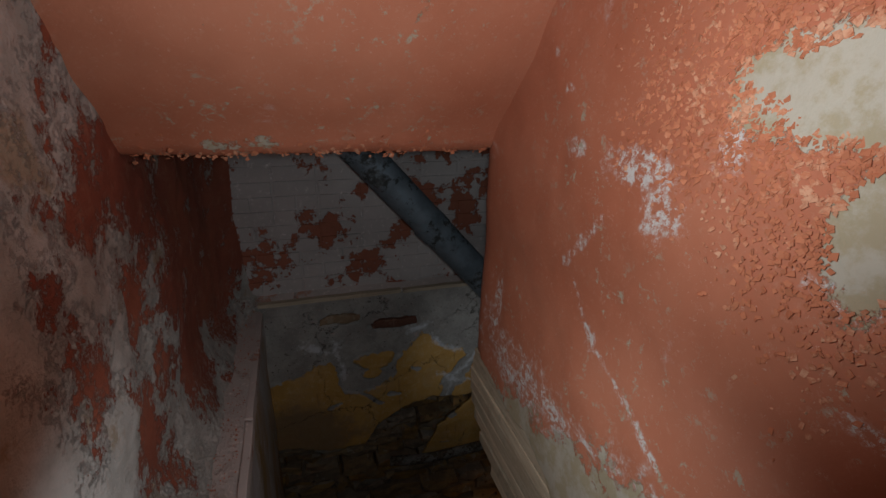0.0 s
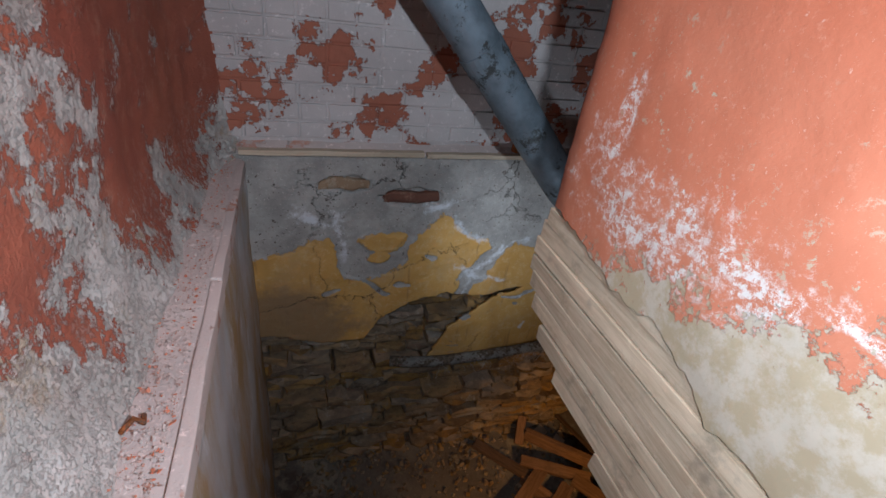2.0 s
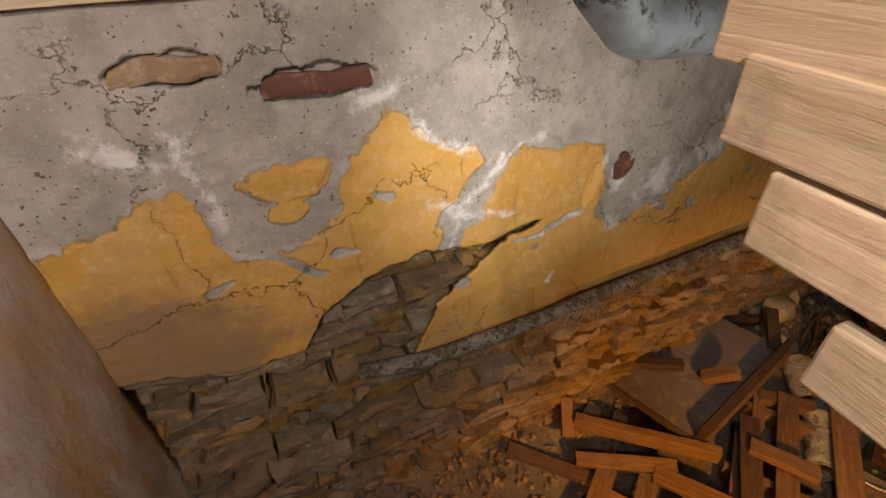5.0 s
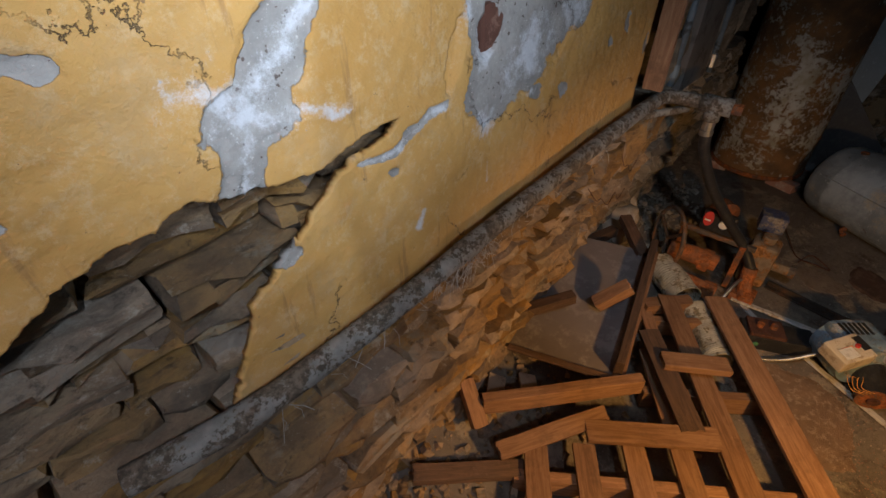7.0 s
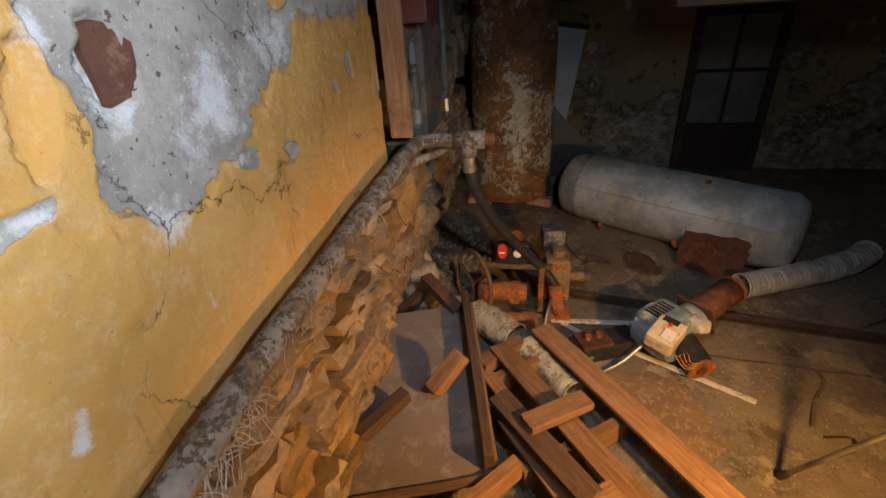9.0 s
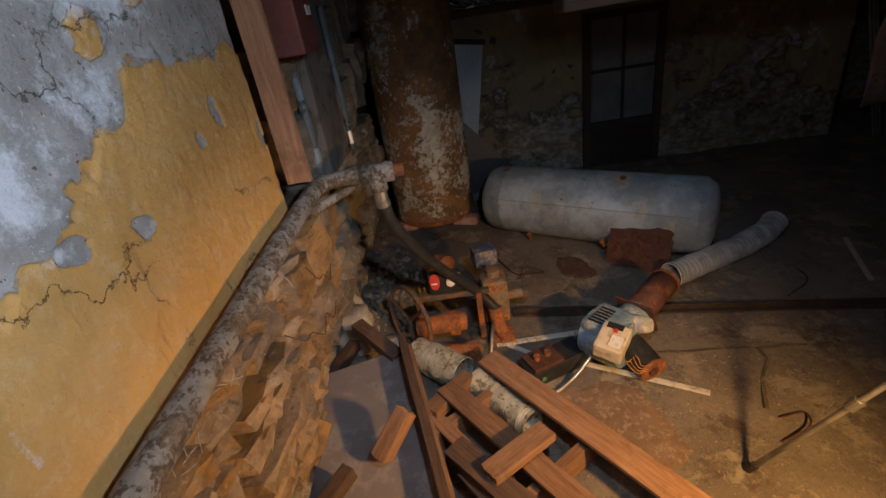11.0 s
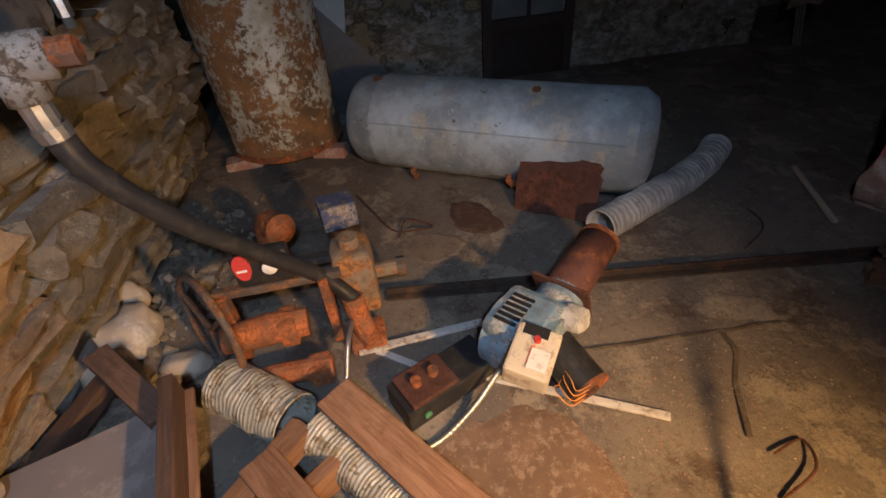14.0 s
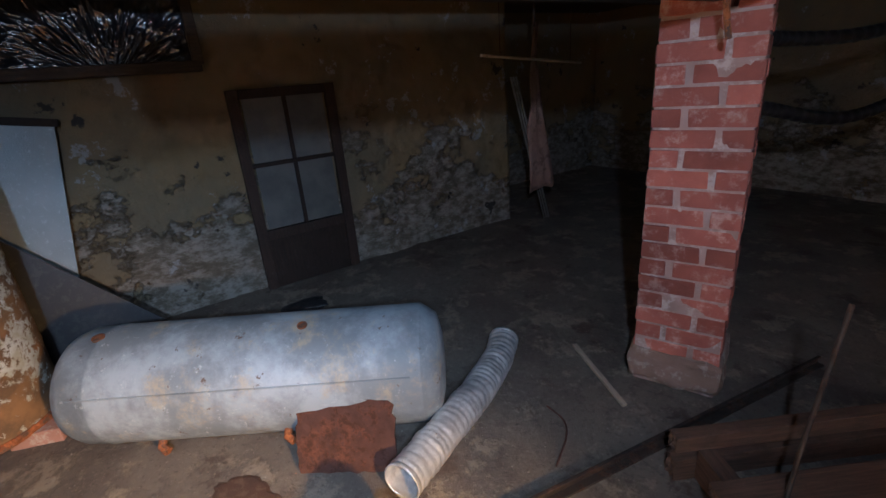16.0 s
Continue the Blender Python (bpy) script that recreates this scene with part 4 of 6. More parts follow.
part("nipple", tube([(2.782, 2.0, 1.035), (2.785, 2.0, 0.985)], 0.027, 12), M_STEEL, tee)
part("lower_pipe", tube([(2.60, 2.24, 1.045), (2.76, 2.17, 1.04), (2.83, 2.12, 1.045)], 0.018, 12), M_PIPE, main_pipe, smooth=True)

hose = thing("rubber_hose", "thick black rubber hose hanging from the pipe tee to the floor", "hose")
part("hose_run", tube(curve_pts([(2.785, 2.0, 1.0), (2.80, 1.98, 0.88), (2.88, 1.90, 0.68), (2.98, 1.78, 0.48), (3.03, 1.66, 0.33), (3.02, 1.58, 0.22)], 50), 0.026, 14), M_BLACK, hose, smooth=True)
part("clamp", tube([(2.785, 2.0, 0.99), (2.787, 1.998, 0.965)], 0.031, 16), M_STEEL, hose, "shiny steel hose clamp")

riser = thing("riser_pipe", "thin grey painted riser pipe on the stone wall", "pipe", group="riser pipes")
part("pipe_run", tube([(2.86, 2.24, 1.12), (2.90, 2.245, 2.0)], 0.017, 12), M_DRAIN, riser, smooth=True)
part("fitting", tube([(2.862, 2.24, 1.16), (2.864, 2.24, 1.22)], 0.022, 12), M_DRAIN, riser)
riser2 = thing("riser_pipe", "thin grey riser pipe with a valve low on the stone wall", "pipe", group="riser pipes")
part("pipe_run", tube([(3.55, 2.24, 1.03), (3.58, 2.245, 2.0)], 0.016, 12), M_DRAIN, riser2, smooth=True)
part("fitting", tube([(3.55, 2.24, 1.06), (3.551, 2.24, 1.13)], 0.024, 8), M_STEEL, riser2)

plank_post = thing("wall_plank", "narrow brown plank nailed upright on the ochre wall", "plank")
part("board", box(0.022, 0.085, 0.86, (2.56, 2.225, 1.61), 0.003, rough=0.003, cuts=5), timber("upright_wood", (0.34, 0.19, 0.10), (0.22, 0.11, 0.055), stretch=(26, 26, 2)), plank_post)
back_board = thing("backing_board", "brown board fixed to the wall behind the pipes", "board")
part("board", box(0.10, 0.03, 0.82, (2.625, 2.262, 1.60), 0.003, rough=0.003, cuts=5), bpy.data.materials["upright_wood"], back_board)
fuse = thing("red_box", "dull red-brown painted metal box high on the board", "box")
part("body", box(0.20, 0.13, 0.42, (2.75, 2.18, 1.78), 0.008), metal_sheet("red_brown_paint", (0.17, 0.055, 0.042), (0.12, 0.06, 0.045), 0.25, 0.55, 0.1, 9), fuse)
part("label_tag", box(0.05, 0.004, 0.03, (2.80, 2.112, 1.70), 0.0), speckled("white_card", (0.72, 0.70, 0.66), (0.62, 0.60, 0.56), (0.5, 0.47, 0.42), 30), fuse, "small white paper tag")
post = thing("corner_post", "dark grey timber post between the riser pipes", "post")
part("board", box(0.40, 0.05, 0.98, (3.20, 2.25, 1.54), 0.006, rough=0.004, cuts=5), speckled("grey_plank", (0.12, 0.11, 0.10), (0.17, 0.15, 0.13), (0.08, 0.07, 0.06), 8, bump=0.5), post)

M_DARKBRICK = speckled("sooty_brick", (0.17, 0.075, 0.05), (0.12, 0.055, 0.038), (0.24, 0.13, 0.09), 16, bump=1.0)
for x, z_, w, hgt, mt in ((0.395, 2.045, 0.27, 0.055, M_DARKBRICK), (0.09, 2.115, 0.22, 0.05, speckled("tan_brick", (0.30, 0.20, 0.12), (0.24, 0.16, 0.10), (0.36, 0.28, 0.2), 16)), (1.44, 1.60, 0.07, 0.10, M_DARKBRICK)):
    part("bared_brick", box(w, 0.05, hgt, (x, 2.316, z_), 0.014, rough=0.016, cuts=5, seed=int(x * 9)), mt, plaster, "brick showing through the plaster")
# cobweb threads under the pipe
def cobweb():
    r = random.Random(9)
    bms = []
    for _ in range(150):
        x = r.choice((r.gauss(1.28, 0.10), r.gauss(1.28, 0.06), r.uniform(0.6, 2.2)))
        z = 0.99 + 0.045 * (x - 0.4)
        p = Vector((x, 2.20 + r.uniform(-0.02, 0.03), z))
        q = p + Vector((r.uniform(-0.05, 0.05), r.uniform(-0.03, 0.02), -r.uniform(0.01, 0.075)))
        bms.append(tube([p, (p + q) / 2 + Vector((r.uniform(-0.012, 0.012), 0, 0)), q], r.uniform(0.0004, 0.0011), 4))
    return merge(*bms)


tagged(mesh_ob("cobweb", cobweb(), speckled("cobweb_dust", (0.5, 0.47, 0.42), (0.4, 0.37, 0.33), (0.3, 0.27, 0.24), 60)), "dusty cobweb threads hanging under the wall pipe", "cobweb", kind="stuff")

# ---- cellar: pier and beam ----
pier_m = pose(3.105, -0.815, FLOOR, 0, 0, 21)
pier = thing("brick_pier", "red brick pier with pale mortar, rendered foot, carrying the beam", "pier", pier_m, kind="structure")
part("mortar_core", box(0.327, 0.303, 1.50, (0, 0, 0.75), 0.004, rough=0.003, cuts=12), speckled("pale_mortar", (0.42, 0.31, 0.28), (0.31, 0.22, 0.19), (0.50, 0.42, 0.39), 14, bump=0.9), pier)
part("render_foot", box(0.37, 0.335, 0.17, (0, 0, 0.085), 0.03, rough=0.02, cuts=6, seed=3), speckled("foot_render", (0.30, 0.21, 0.17), (0.24, 0.16, 0.12), (0.38, 0.32, 0.27), 14, bump=1.0), pier, "crumbled mortar render")
M_BRICK = speckled("red_brick", (0.37, 0.125, 0.09), (0.26, 0.085, 0.062), (0.46, 0.29, 0.25), 11, bump=0.9, vary=0.35, cut=(0.50, 0.66))
for row in range(19):
    z = 0.15 + row * 0.0745
    if z > 1.5:
        break
    flip = row % 2
    lay = [(-0.062 if flip else 0.062, 0.105, 0.215, 0.10), (0.117 if flip else -0.117, 0.105, 0.10, 0.10),
           (-0.062 if flip else 0.062, -0.105, 0.215, 0.10), (0.117 if flip else -0.117, -0.105, 0.10, 0.10), (-0.117, 0.0, 0.10, 0.10), (0.117, 0.0, 0.10, 0.10)]
    for x, y, sx, sy in lay:
        brick_ob("brick", brick_shapes, M_BRICK, pier, pose(x + rng.uniform(-0.002, 0.002), y + rng.uniform(-0.003, 0.003), z + 0.034, 0, 0, rng.uniform(-1, 1)), (sx, sy, 0.065), rng)

beam = thing("ceiling_beam", "rough dark timber beam resting on the brick pier", "beam", kind="structure")
part("timber", box(0.17, 1.84, 0.20, (2.98, 0.30, 1.66), 0.012, rough=0.008, cuts=9, rot=pose(0, 0, 0, 0, 0, -2)), timber("beam_side", (0.085, 0.055, 0.035), (0.045, 0.03, 0.02), stretch=(26, 2, 26)), beam)
part("strap", tube([(2.93, -0.50, 1.56), (2.935, -0.53, 1.50), (2.925, -0.535, 1.44)], 0.010, 8), M_RUST, beam, "rusty hanging hook")
structure("joist", box(0.10, 4.2, 0.16, (1.98, -0.3, 1.93), 0.01), M_BEAM, "dark ceiling joist at the edge of the stair opening", "joist")
for x in (3.9, 4.8):
    structure("joist", box(0.09, 6.4, 0.18, (x, -1.0, 1.93), 0.01), M_BEAM, "dark ceiling joist", "joist")

# ---- cellar: tanks ----
heater = thing("upright_tank", "tall rusty white-enamelled water tank standing on bricks", "tank", pose(4.75, 1.92, FLOOR, 0, -1.0, 0))
part("shell", lathe([(0.30, 0.085), (0.325, 0.075), (0.333, 0.09), (0.330, 0.11), (0.330, 0.36), (0.334, 0.37), (0.330, 0.38), (0.330, 1.2), (0.334, 1.21), (0.330, 1.22), (0.330, 1.76), (0.30, 1.84), (0.15, 1.88)], 56), M_HEATER, heater, smooth=True)
part("base_rim", lathe([(0.31, 0.066), (0.337, 0.066), (0.337, 0.10), (0.31, 0.10)], 48), M_RUST, heater, "rusted bottom rim")
for i, (x, y, a) in enumerate(((4.56, 2.18, 5), (4.55, 1.67, -20), (4.95, 1.95, 10))):
    b = tagged(mesh_ob("foot_brick", box(0.20, 0.10, 0.066, bevel=0.006, rough=0.005, cuts=3, seed=i), speckled("dusty_brick", (0.36, 0.20, 0.15), (0.30, 0.16, 0.12), (0.42, 0.34, 0.28), 14) if i == 0 else bpy.data.materials["dusty_brick"]), "dusty pink brick under the upright tank", "brick", "bricks under the tank")
    b.matrix_world = pose(x, y, FLOOR + 0.033, 0, 0, 90 + a)

tank_dir = Vector((-0.555, -0.832, 0))
tank_m = Matrix.Translation((4.035, 0.85, FLOOR + 0.245)) @ tank_dir.to_track_quat("Z", "Y").to_matrix().to_4x4()
tank = thing("fallen_tank", "grey galvanised cylindrical water tank lying on the concrete floor", "tank", tank_m)
L = 0.79
B = 0.70
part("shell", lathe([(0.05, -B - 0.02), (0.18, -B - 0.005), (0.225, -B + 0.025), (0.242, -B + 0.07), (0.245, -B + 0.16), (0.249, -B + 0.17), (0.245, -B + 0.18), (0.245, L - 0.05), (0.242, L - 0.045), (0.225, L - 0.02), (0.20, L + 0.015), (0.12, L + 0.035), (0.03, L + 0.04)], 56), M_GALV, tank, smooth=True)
inv = tank_m.inverted()
for p, r in (((3.83, 0.65, 0.53), 0.02), ((4.30, 1.33, 0.535), 0.024)):
    c = inv @ Vector(p)
    d = Vector((c.x, c.y, 0)).normalized()
    part("bung", tube([Vector((d.x * 0.240, d.y * 0.240, c.z)), Vector((d.x * 0.252, d.y * 0.252, c.z))], r, 12), M_RUST, tank, "rusted threaded bung")
for p in ((4.12, 1.20, 0.15), (3.78, 0.78, 0.17)):
    c = inv @ Vector(p)
    d = Vector((c.x, c.y, 0)).normalized()
    part("pipe_stub", tube([d * 0.235 + Vector((0, 0, c.z)), d * 0.27 + Vector((0, 0, c.z)), d * 0.29 + Vector((0.0, 0.0, c.z + 0.03))], 0.018, 8), M_RUST, tank, "rusted broken stub")


ax, fr = tank_dir.normalized(), Vector((-0.832, 0.555, 0))
mid = Vector((4.035, 0.85, FLOOR + 0.245)) + (fr * 0.94 + Vector((0, 0, 0.34))) * 0.2452
part("seam", tube([inv @ (mid - ax * 0.60), inv @ (mid + ax * 0.70)], 0.004, 8), M_GALV, tank, "raised welded seam")


def ragged_plate():
    bm = bmesh.new()
    r = random.Random(3)
    n = 46
    vs = []
    for i in range(n):
        a = 2 * math.pi * i / n
        k = 1 / max(abs(math.cos(a)), abs(math.sin(a))) ** 0.85
        q = k * (1 + r.uniform(-0.045, 0.045))
        vs.append(bm.verts.new((0.19 * q * math.cos(a), 0.003 * r.uniform(-1, 1), 0.135 * q * math.sin(a))))
    bm.faces.new(vs)
    thicken(bm, 0.006)
    return bm


plate = tagged(mesh_ob("rust_plate", ragged_plate(), M_RUSTDARK), "ragged dark rusted steel plate leaning on the fallen tank", "metal plate")
plate.matrix_world = Matrix.Translation((3.555, 0.64, FLOOR + 0.128)) @ pose(0, 0, 0, 0, 0, 53) @ pose(0, 0, 0, 22, 0, 0)

# ---- ducts ----
def ribbed(ctrl, radius, pitch, depth, n, material, name, label, hollow=0.0, squash=None):
    ob = thing(name, label, "duct")
    pts = curve_pts(ctrl, n)
    bm = tube(pts, radius, 26, hollow == 0, wave=lambda s: 1 + depth * (0.5 + abs(fbm(s * 9, 0.2, 1))) * math.sin(2 * math.pi * s / pitch + 2.5 * fbm(s * 6, 1.5, 2)) + 0.05 * fbm(s * 12, 0.5, 3), hollow=hollow)
    for v in bm.verts:
        v.co += noise.noise_vector(v.co * 22) * radius * 0.07 + noise.noise_vector(v.co * 60) * radius * 0.022
    part("duct_skin", bm, material, ob, smooth=True)
    for k_, (i0, i1) in enumerate(((0, 5), (-6, -1))):
        part("end_collar", tube([pts[i0], pts[i1]], radius * 1.03, 26, hollow=0.0025), material, ob, "torn end of the duct", smooth=True)
    return ob


ribbed([(3.28, 0.56, 0.115), (3.36, 0.38, 0.11), (3.50, 0.06, 0.11), (3.60, -0.12, 0.11), (3.65, -0.20, 0.115), (3.72, -0.29, 0.135)], 0.071, 0.030, 0.030, 260, M_ALU, "aluminium_duct", "crinkled shiny aluminium flexible duct, open-ended, on the floor", 0.003)
ribbed([(2.84, 2.00, 0.135), (2.77, 1.91, 0.135), (2.66, 1.78, 0.13)], 0.082, 0.014, 0.022, 200, M_FLEX, "flexible_duct", "short crushed yellowed flexible duct among the boards", 0.004)
ribbed([(2.63, 1.73, 0.115), (2.52, 1.63, 0.10), (2.41, 1.55, 0.095), (2.36, 1.51, 0.10)], 0.060, 0.013, 0.03, 220, M_FLEX, "flexible_duct", "torn yellowed flexible duct under the pallet planks", 0.004)

# ---- rail and sticks ----
M_RAIL = metal_sheet("dark_steel", (0.065, 0.05, 0.04), (0.12, 0.065, 0.04), 0.4, 0.65, 0.4, 14)
rail = thing("long_rail", "long rusty steel angle bar lying across the concrete floor", "rail")
d = Vector((2.72, -1.30, 0)) - Vector((3.18, 1.48, 0))
rail_m = Matrix.Translation((Vector((2.72, -1.30, 0)) + Vector((3.18, 1.48, 0))) / 2 + Vector((0, 0, FLOOR))) @ pose(0, 0, 0, 0, 0, math.degrees(math.atan2(d.y, d.x)))
for name, b in (("flange_plate", box(d.length, 0.042, 0.008, (0, 0, 0.012), 0.002)), ("web_plate", box(d.length, 0.008, 0.03, (0, 0.012, 0.030), 0.002)), ("top_lip", box(d.length, 0.014, 0.007, (0, 0.006, 0.046), 0.002))):
    b.transform(rail_m)
    part(name, b, M_RAIL, rail)


def strip(name, label, category, p, q, w, h, material, z=FLOOR):
    p, q = Vector(p), Vector(q)
    dd = q - p
    m = Matrix.Translation((p.x + dd.x / 2, p.y + dd.y / 2, z + h / 2 + (p.z + q.z) / 2 if len(p) == 3 else z)) @ dd.to_track_quat("X", "Z").to_matrix().to_4x4()
    ob = tagged(mesh_ob(name, box(dd.length, w, h, bevel=0.002, rough=0.001, cuts=3), material), label, category)
    ob.matrix_world = m
    return ob


M_WHITEPAINT = speckled("white_painted_wood", (0.56, 0.54, 0.50), (0.48, 0.45, 0.41), (0.30, 0.25, 0.20), 18, rough=0.6)
strip("white_batten", "narrow white-painted wooden batten on the floor", "batten", (2.93, 1.60, 0.01), (2.95, 1.16, 0.01), 0.026, 0.014, M_WHITEPAINT)
strip("white_batten", "narrow white-painted wooden batten half under the burner", "batten", (2.73, 1.22, 0.008), (2.46, 0.75, 0.008), 0.024, 0.012, M_WHITEPAINT)
strip("white_batten", "short white-painted wooden batten on the floor", "batten", (2.93, 1.54, 0.0), (2.80, 1.38, 0.0), 0.024, 0.010, M_WHITEPAINT)
strip("loose_stick", "thin pale wooden stick lying by the brick pier", "stick", (3.53, -0.60, 0.01), (3.09, -0.40, 0.01), 0.022, 0.014, M_PALEWOOD)
pole = thing("metal_pole", "slim bare metal pole with black rubber foot on the floor", "pole")
foot, up = Vector((2.11, 0.80, FLOOR)), Vector((-0.14, -0.16, 0.46))
part("shaft", tube([foot + up * 0.03, foot + up * 0.95, foot + up * 2.2], 0.009, 12), M_STEEL, pole, smooth=True)
part("rubber_foot", tube([foot + up * 0.012, foot + up * 0.09], 0.014, 12), M_BLACK, pole, "black rubber tip")
part("joint_collar", tube([foot + up * 0.92, foot + up * 1.0], 0.016, 12), M_STEEL, pole, "clamping collar")

# ---- floor slab joints ----
def groove(name, ctrl, w):
    bm = tube(curve_pts(ctrl, 30), w, 6)
    for v in bm.verts:
        v.co.z = FLOOR + 0.006 + (v.co.z - FLOOR) * 0.25
        v.co += noise.noise_vector(v.co * 9) * 0.006
    return tagged(mesh_ob(name, bm, M_MORTAR), "dark dirt-filled joint across the concrete slab", "crack", kind="structure")


groove("floor_joint", [(2.76, 0.95, FLOOR), (2.73, 0.70, FLOOR), (2.71, 0.45, FLOOR), (2.69, 0.20, FLOOR)], 0.008)
groove("floor_joint", [(2.71, 0.41, FLOOR), (2.62, 0.42, FLOOR), (2.52, 0.50, FLOOR), (2.36, 0.58, FLOOR)], 0.008)

# ---- broken pallet and loose timber ----
pd, ps, p0 = Vector((-0.81, -0.59, 0)), Vector((0.59, -0.81, 0)), Vector((2.53, 1.85, 0))


def plank_bm(p, q, w, h, tip=0.0, seed=0, broken=0.0):
    """A sawn board from p to q (centre line), its ends splintered by broken metres."""
    p, q = Vector(p), Vector(q)
    dd = q - p
    bm = box(dd.length, w, h, bevel=0.003, cuts=4)
    r = random.Random(seed)
    for v in bm.verts:
        v.co += noise.noise_vector(v.co * 9 + Vector((seed, 0, 0))) * 0.0025
        if broken and abs(v.co.x) > dd.length * 0.40:
            v.co.x += math.copysign(r.uniform(-broken, broken * 0.4), v.co.x)
    m = dd.to_track_quat("X", "Z").to_matrix().to_4x4() @ pose(0, 0, 0, tip, 0, 0)
    return bm, Matrix.Translation((p + q) / 2) @ m


def along(dv, sv, z):
    return p0 + pd * dv + ps * sv + Vector((0, 0, z))


pallet = thing("broken_pallet", "broken wooden pallet with missing slats lying on the floor", "pallet")
for i, (sv, a, b, w, z) in enumerate(((0.24, 0.0, 1.02, 0.11, 0.20), (0.0, 0.0, 1.02, 0.095, 0.19), (-0.18, 0.36, 1.40, 0.085, 0.165), (-0.36, 0.84, 1.45, 0.085, 0.165), (-0.55, 0.86, 1.45, 0.085, 0.165), (-0.735, 0.88, 1.45, 0.09, 0.165), (-0.12, 0.02, 0.50, 0.06, 0.15))):
    part("slat", plank_bm(along(a, sv, z), along(b, sv, z), w, 0.018, seed=i, broken=0.012), M_WOOD, pallet)
for i, (dv, a, b) in enumerate(((0.12, -0.2, 0.30), (0.56, -0.25, 0.31), (0.98, -0.82, 0.30), (1.34, -0.80, 0.0))):
    part("stringer", plank_bm(along(dv, a, 0.10), along(dv, b, 0.105), 0.04, 0.10, seed=i + 20), M_WOOD, pallet)

for i, (p, q, w, h, tip, mat, label) in enumerate((
        ((1.36, 2.16, 0.25), (1.86, 1.74, 0.25), 0.045, 0.085, 0, M_WOOD, "stout orange-brown timber lying across the pallet"),
        ((1.28, 2.02, 0.17), (1.66, 1.79, 0.20), 0.07, 0.05, 20, M_WOOD, "split and splintered timber on the pallet"),
        ((1.56, 1.80, 0.20), (1.84, 1.42, 0.21), 0.085, 0.03, 8, M_WOOD, "short broken board on the pallet"),
        ((2.18, 1.82, 0.235), (1.81, 1.50, 0.225), 0.09, 0.022, 5, M_DARKWOOD, "dark stained board across the pallet slats"),
        ((2.04, 1.70, 0.26), (2.19, 1.49, 0.25), 0.08, 0.035, 0, M_WOOD, "short offcut of board on the pallet"),
        ((2.62, 1.76, 0.14), (2.42, 1.92, 0.16), 0.07, 0.06, 0, M_WOOD, "short block of sawn timber between the ducts"),
        ((0.99, 2.19, 0.20), (1.30, 1.92, 0.13), 0.065, 0.035, 0, M_DARKWOOD, "dark broken board on the earth by the wall"),
        ((2.02, 2.16, 0.36), (1.74, 2.33, 0.34), 0.05, 0.05, 0, M_DARKWOOD, "dark batten lying over the cabinet panel"),
        ((2.10, 2.06, 0.33), (2.18, 1.97, 0.43), 0.06, 0.06, 10, M_WOOD, "splintered stub of timber standing on the panel"),
        ((2.85, 2.26, 0.34), (2.64, 2.06, 0.30), 0.065, 0.045, 0, M_DARKWOOD, "dark reddish timber leaning on the panel's end"),
        ((2.86, 2.31, 0.22), (2.50, 2.42, 0.22), 0.05, 0.06, 0, M_DARKWOOD, "dark timber batten wedged against the stone wall"),
        ((1.36, 2.26, 0.30), (1.30, 2.14, 0.20), 0.06, 0.05, 0, M_WOOD, "rotted timber end at the wall's foot"))):
    tagged(mesh_ob("loose_timber", plank_bm(p, q, w, h, tip, i + 40, 0.014), mat), label, "timber", "timber round the pallet")

panel = thing("cabinet_panel", "grimy dark cabinet panel with a timber edge, thrown on the pallet", "panel")
e1 = Vector((2.70, 2.02, 0.31)) - Vector((1.80, 1.81, 0.27))
e2 = Vector((1.64, 2.25, 0.28)) - Vector((1.80, 1.81, 0.27))
bm = bmesh.new()
c0 = Vector((1.80, 1.81, 0.255))
vs = [bm.verts.new(c0 + e1 * a + e2 * b) for a, b in ((0, 0), (1, 0), (1, 1), (0, 1))]
bm.faces.new(vs)
thicken(bm, 0.012)
part("sheet", bm, M_BOARD, panel)
part("edge_bar", plank_bm(c0 + e2 * 0.03 + Vector((0.03, 0, 0.05)), c0 + e1 + e2 * 0.03 + Vector((0, 0, 0.05)), 0.035, 0.085, 0, 61), M_DARKWOOD, panel, "brown timber edge bar")
part("edge_strip", plank_bm(c0 + Vector((0, 0, 0.01)), c0 + e1 + Vector((0, 0, 0.01)), 0.05, 0.014, 0, 62), M_WOOD, panel, "pale sawn edge strip")
part("end_strip", plank_bm(c0 + Vector((0, 0, 0.012)), c0 + e2 + Vector((0, 0, 0.012)), 0.03, 0.014, 0, 63), M_DARKWOOD, panel)
M_CARD = speckled("pale_tile", (0.45, 0.34, 0.24), (0.38, 0.28, 0.19), (0.28, 0.20, 0.14), 14)
for i, (p, a) in enumerate((((1.50, 2.20, 0.185), 30), ((1.60, 2.10, 0.18), 40), ((1.44, 2.28, 0.21), 15))):
    ob = tagged(mesh_ob("tile_piece", box(0.12, 0.075, 0.014, bevel=0.002), M_CARD), "broken pale tile among the boards", "tile", "broken tiles")
    ob.matrix_world = pose(*p, 14, 9, a)

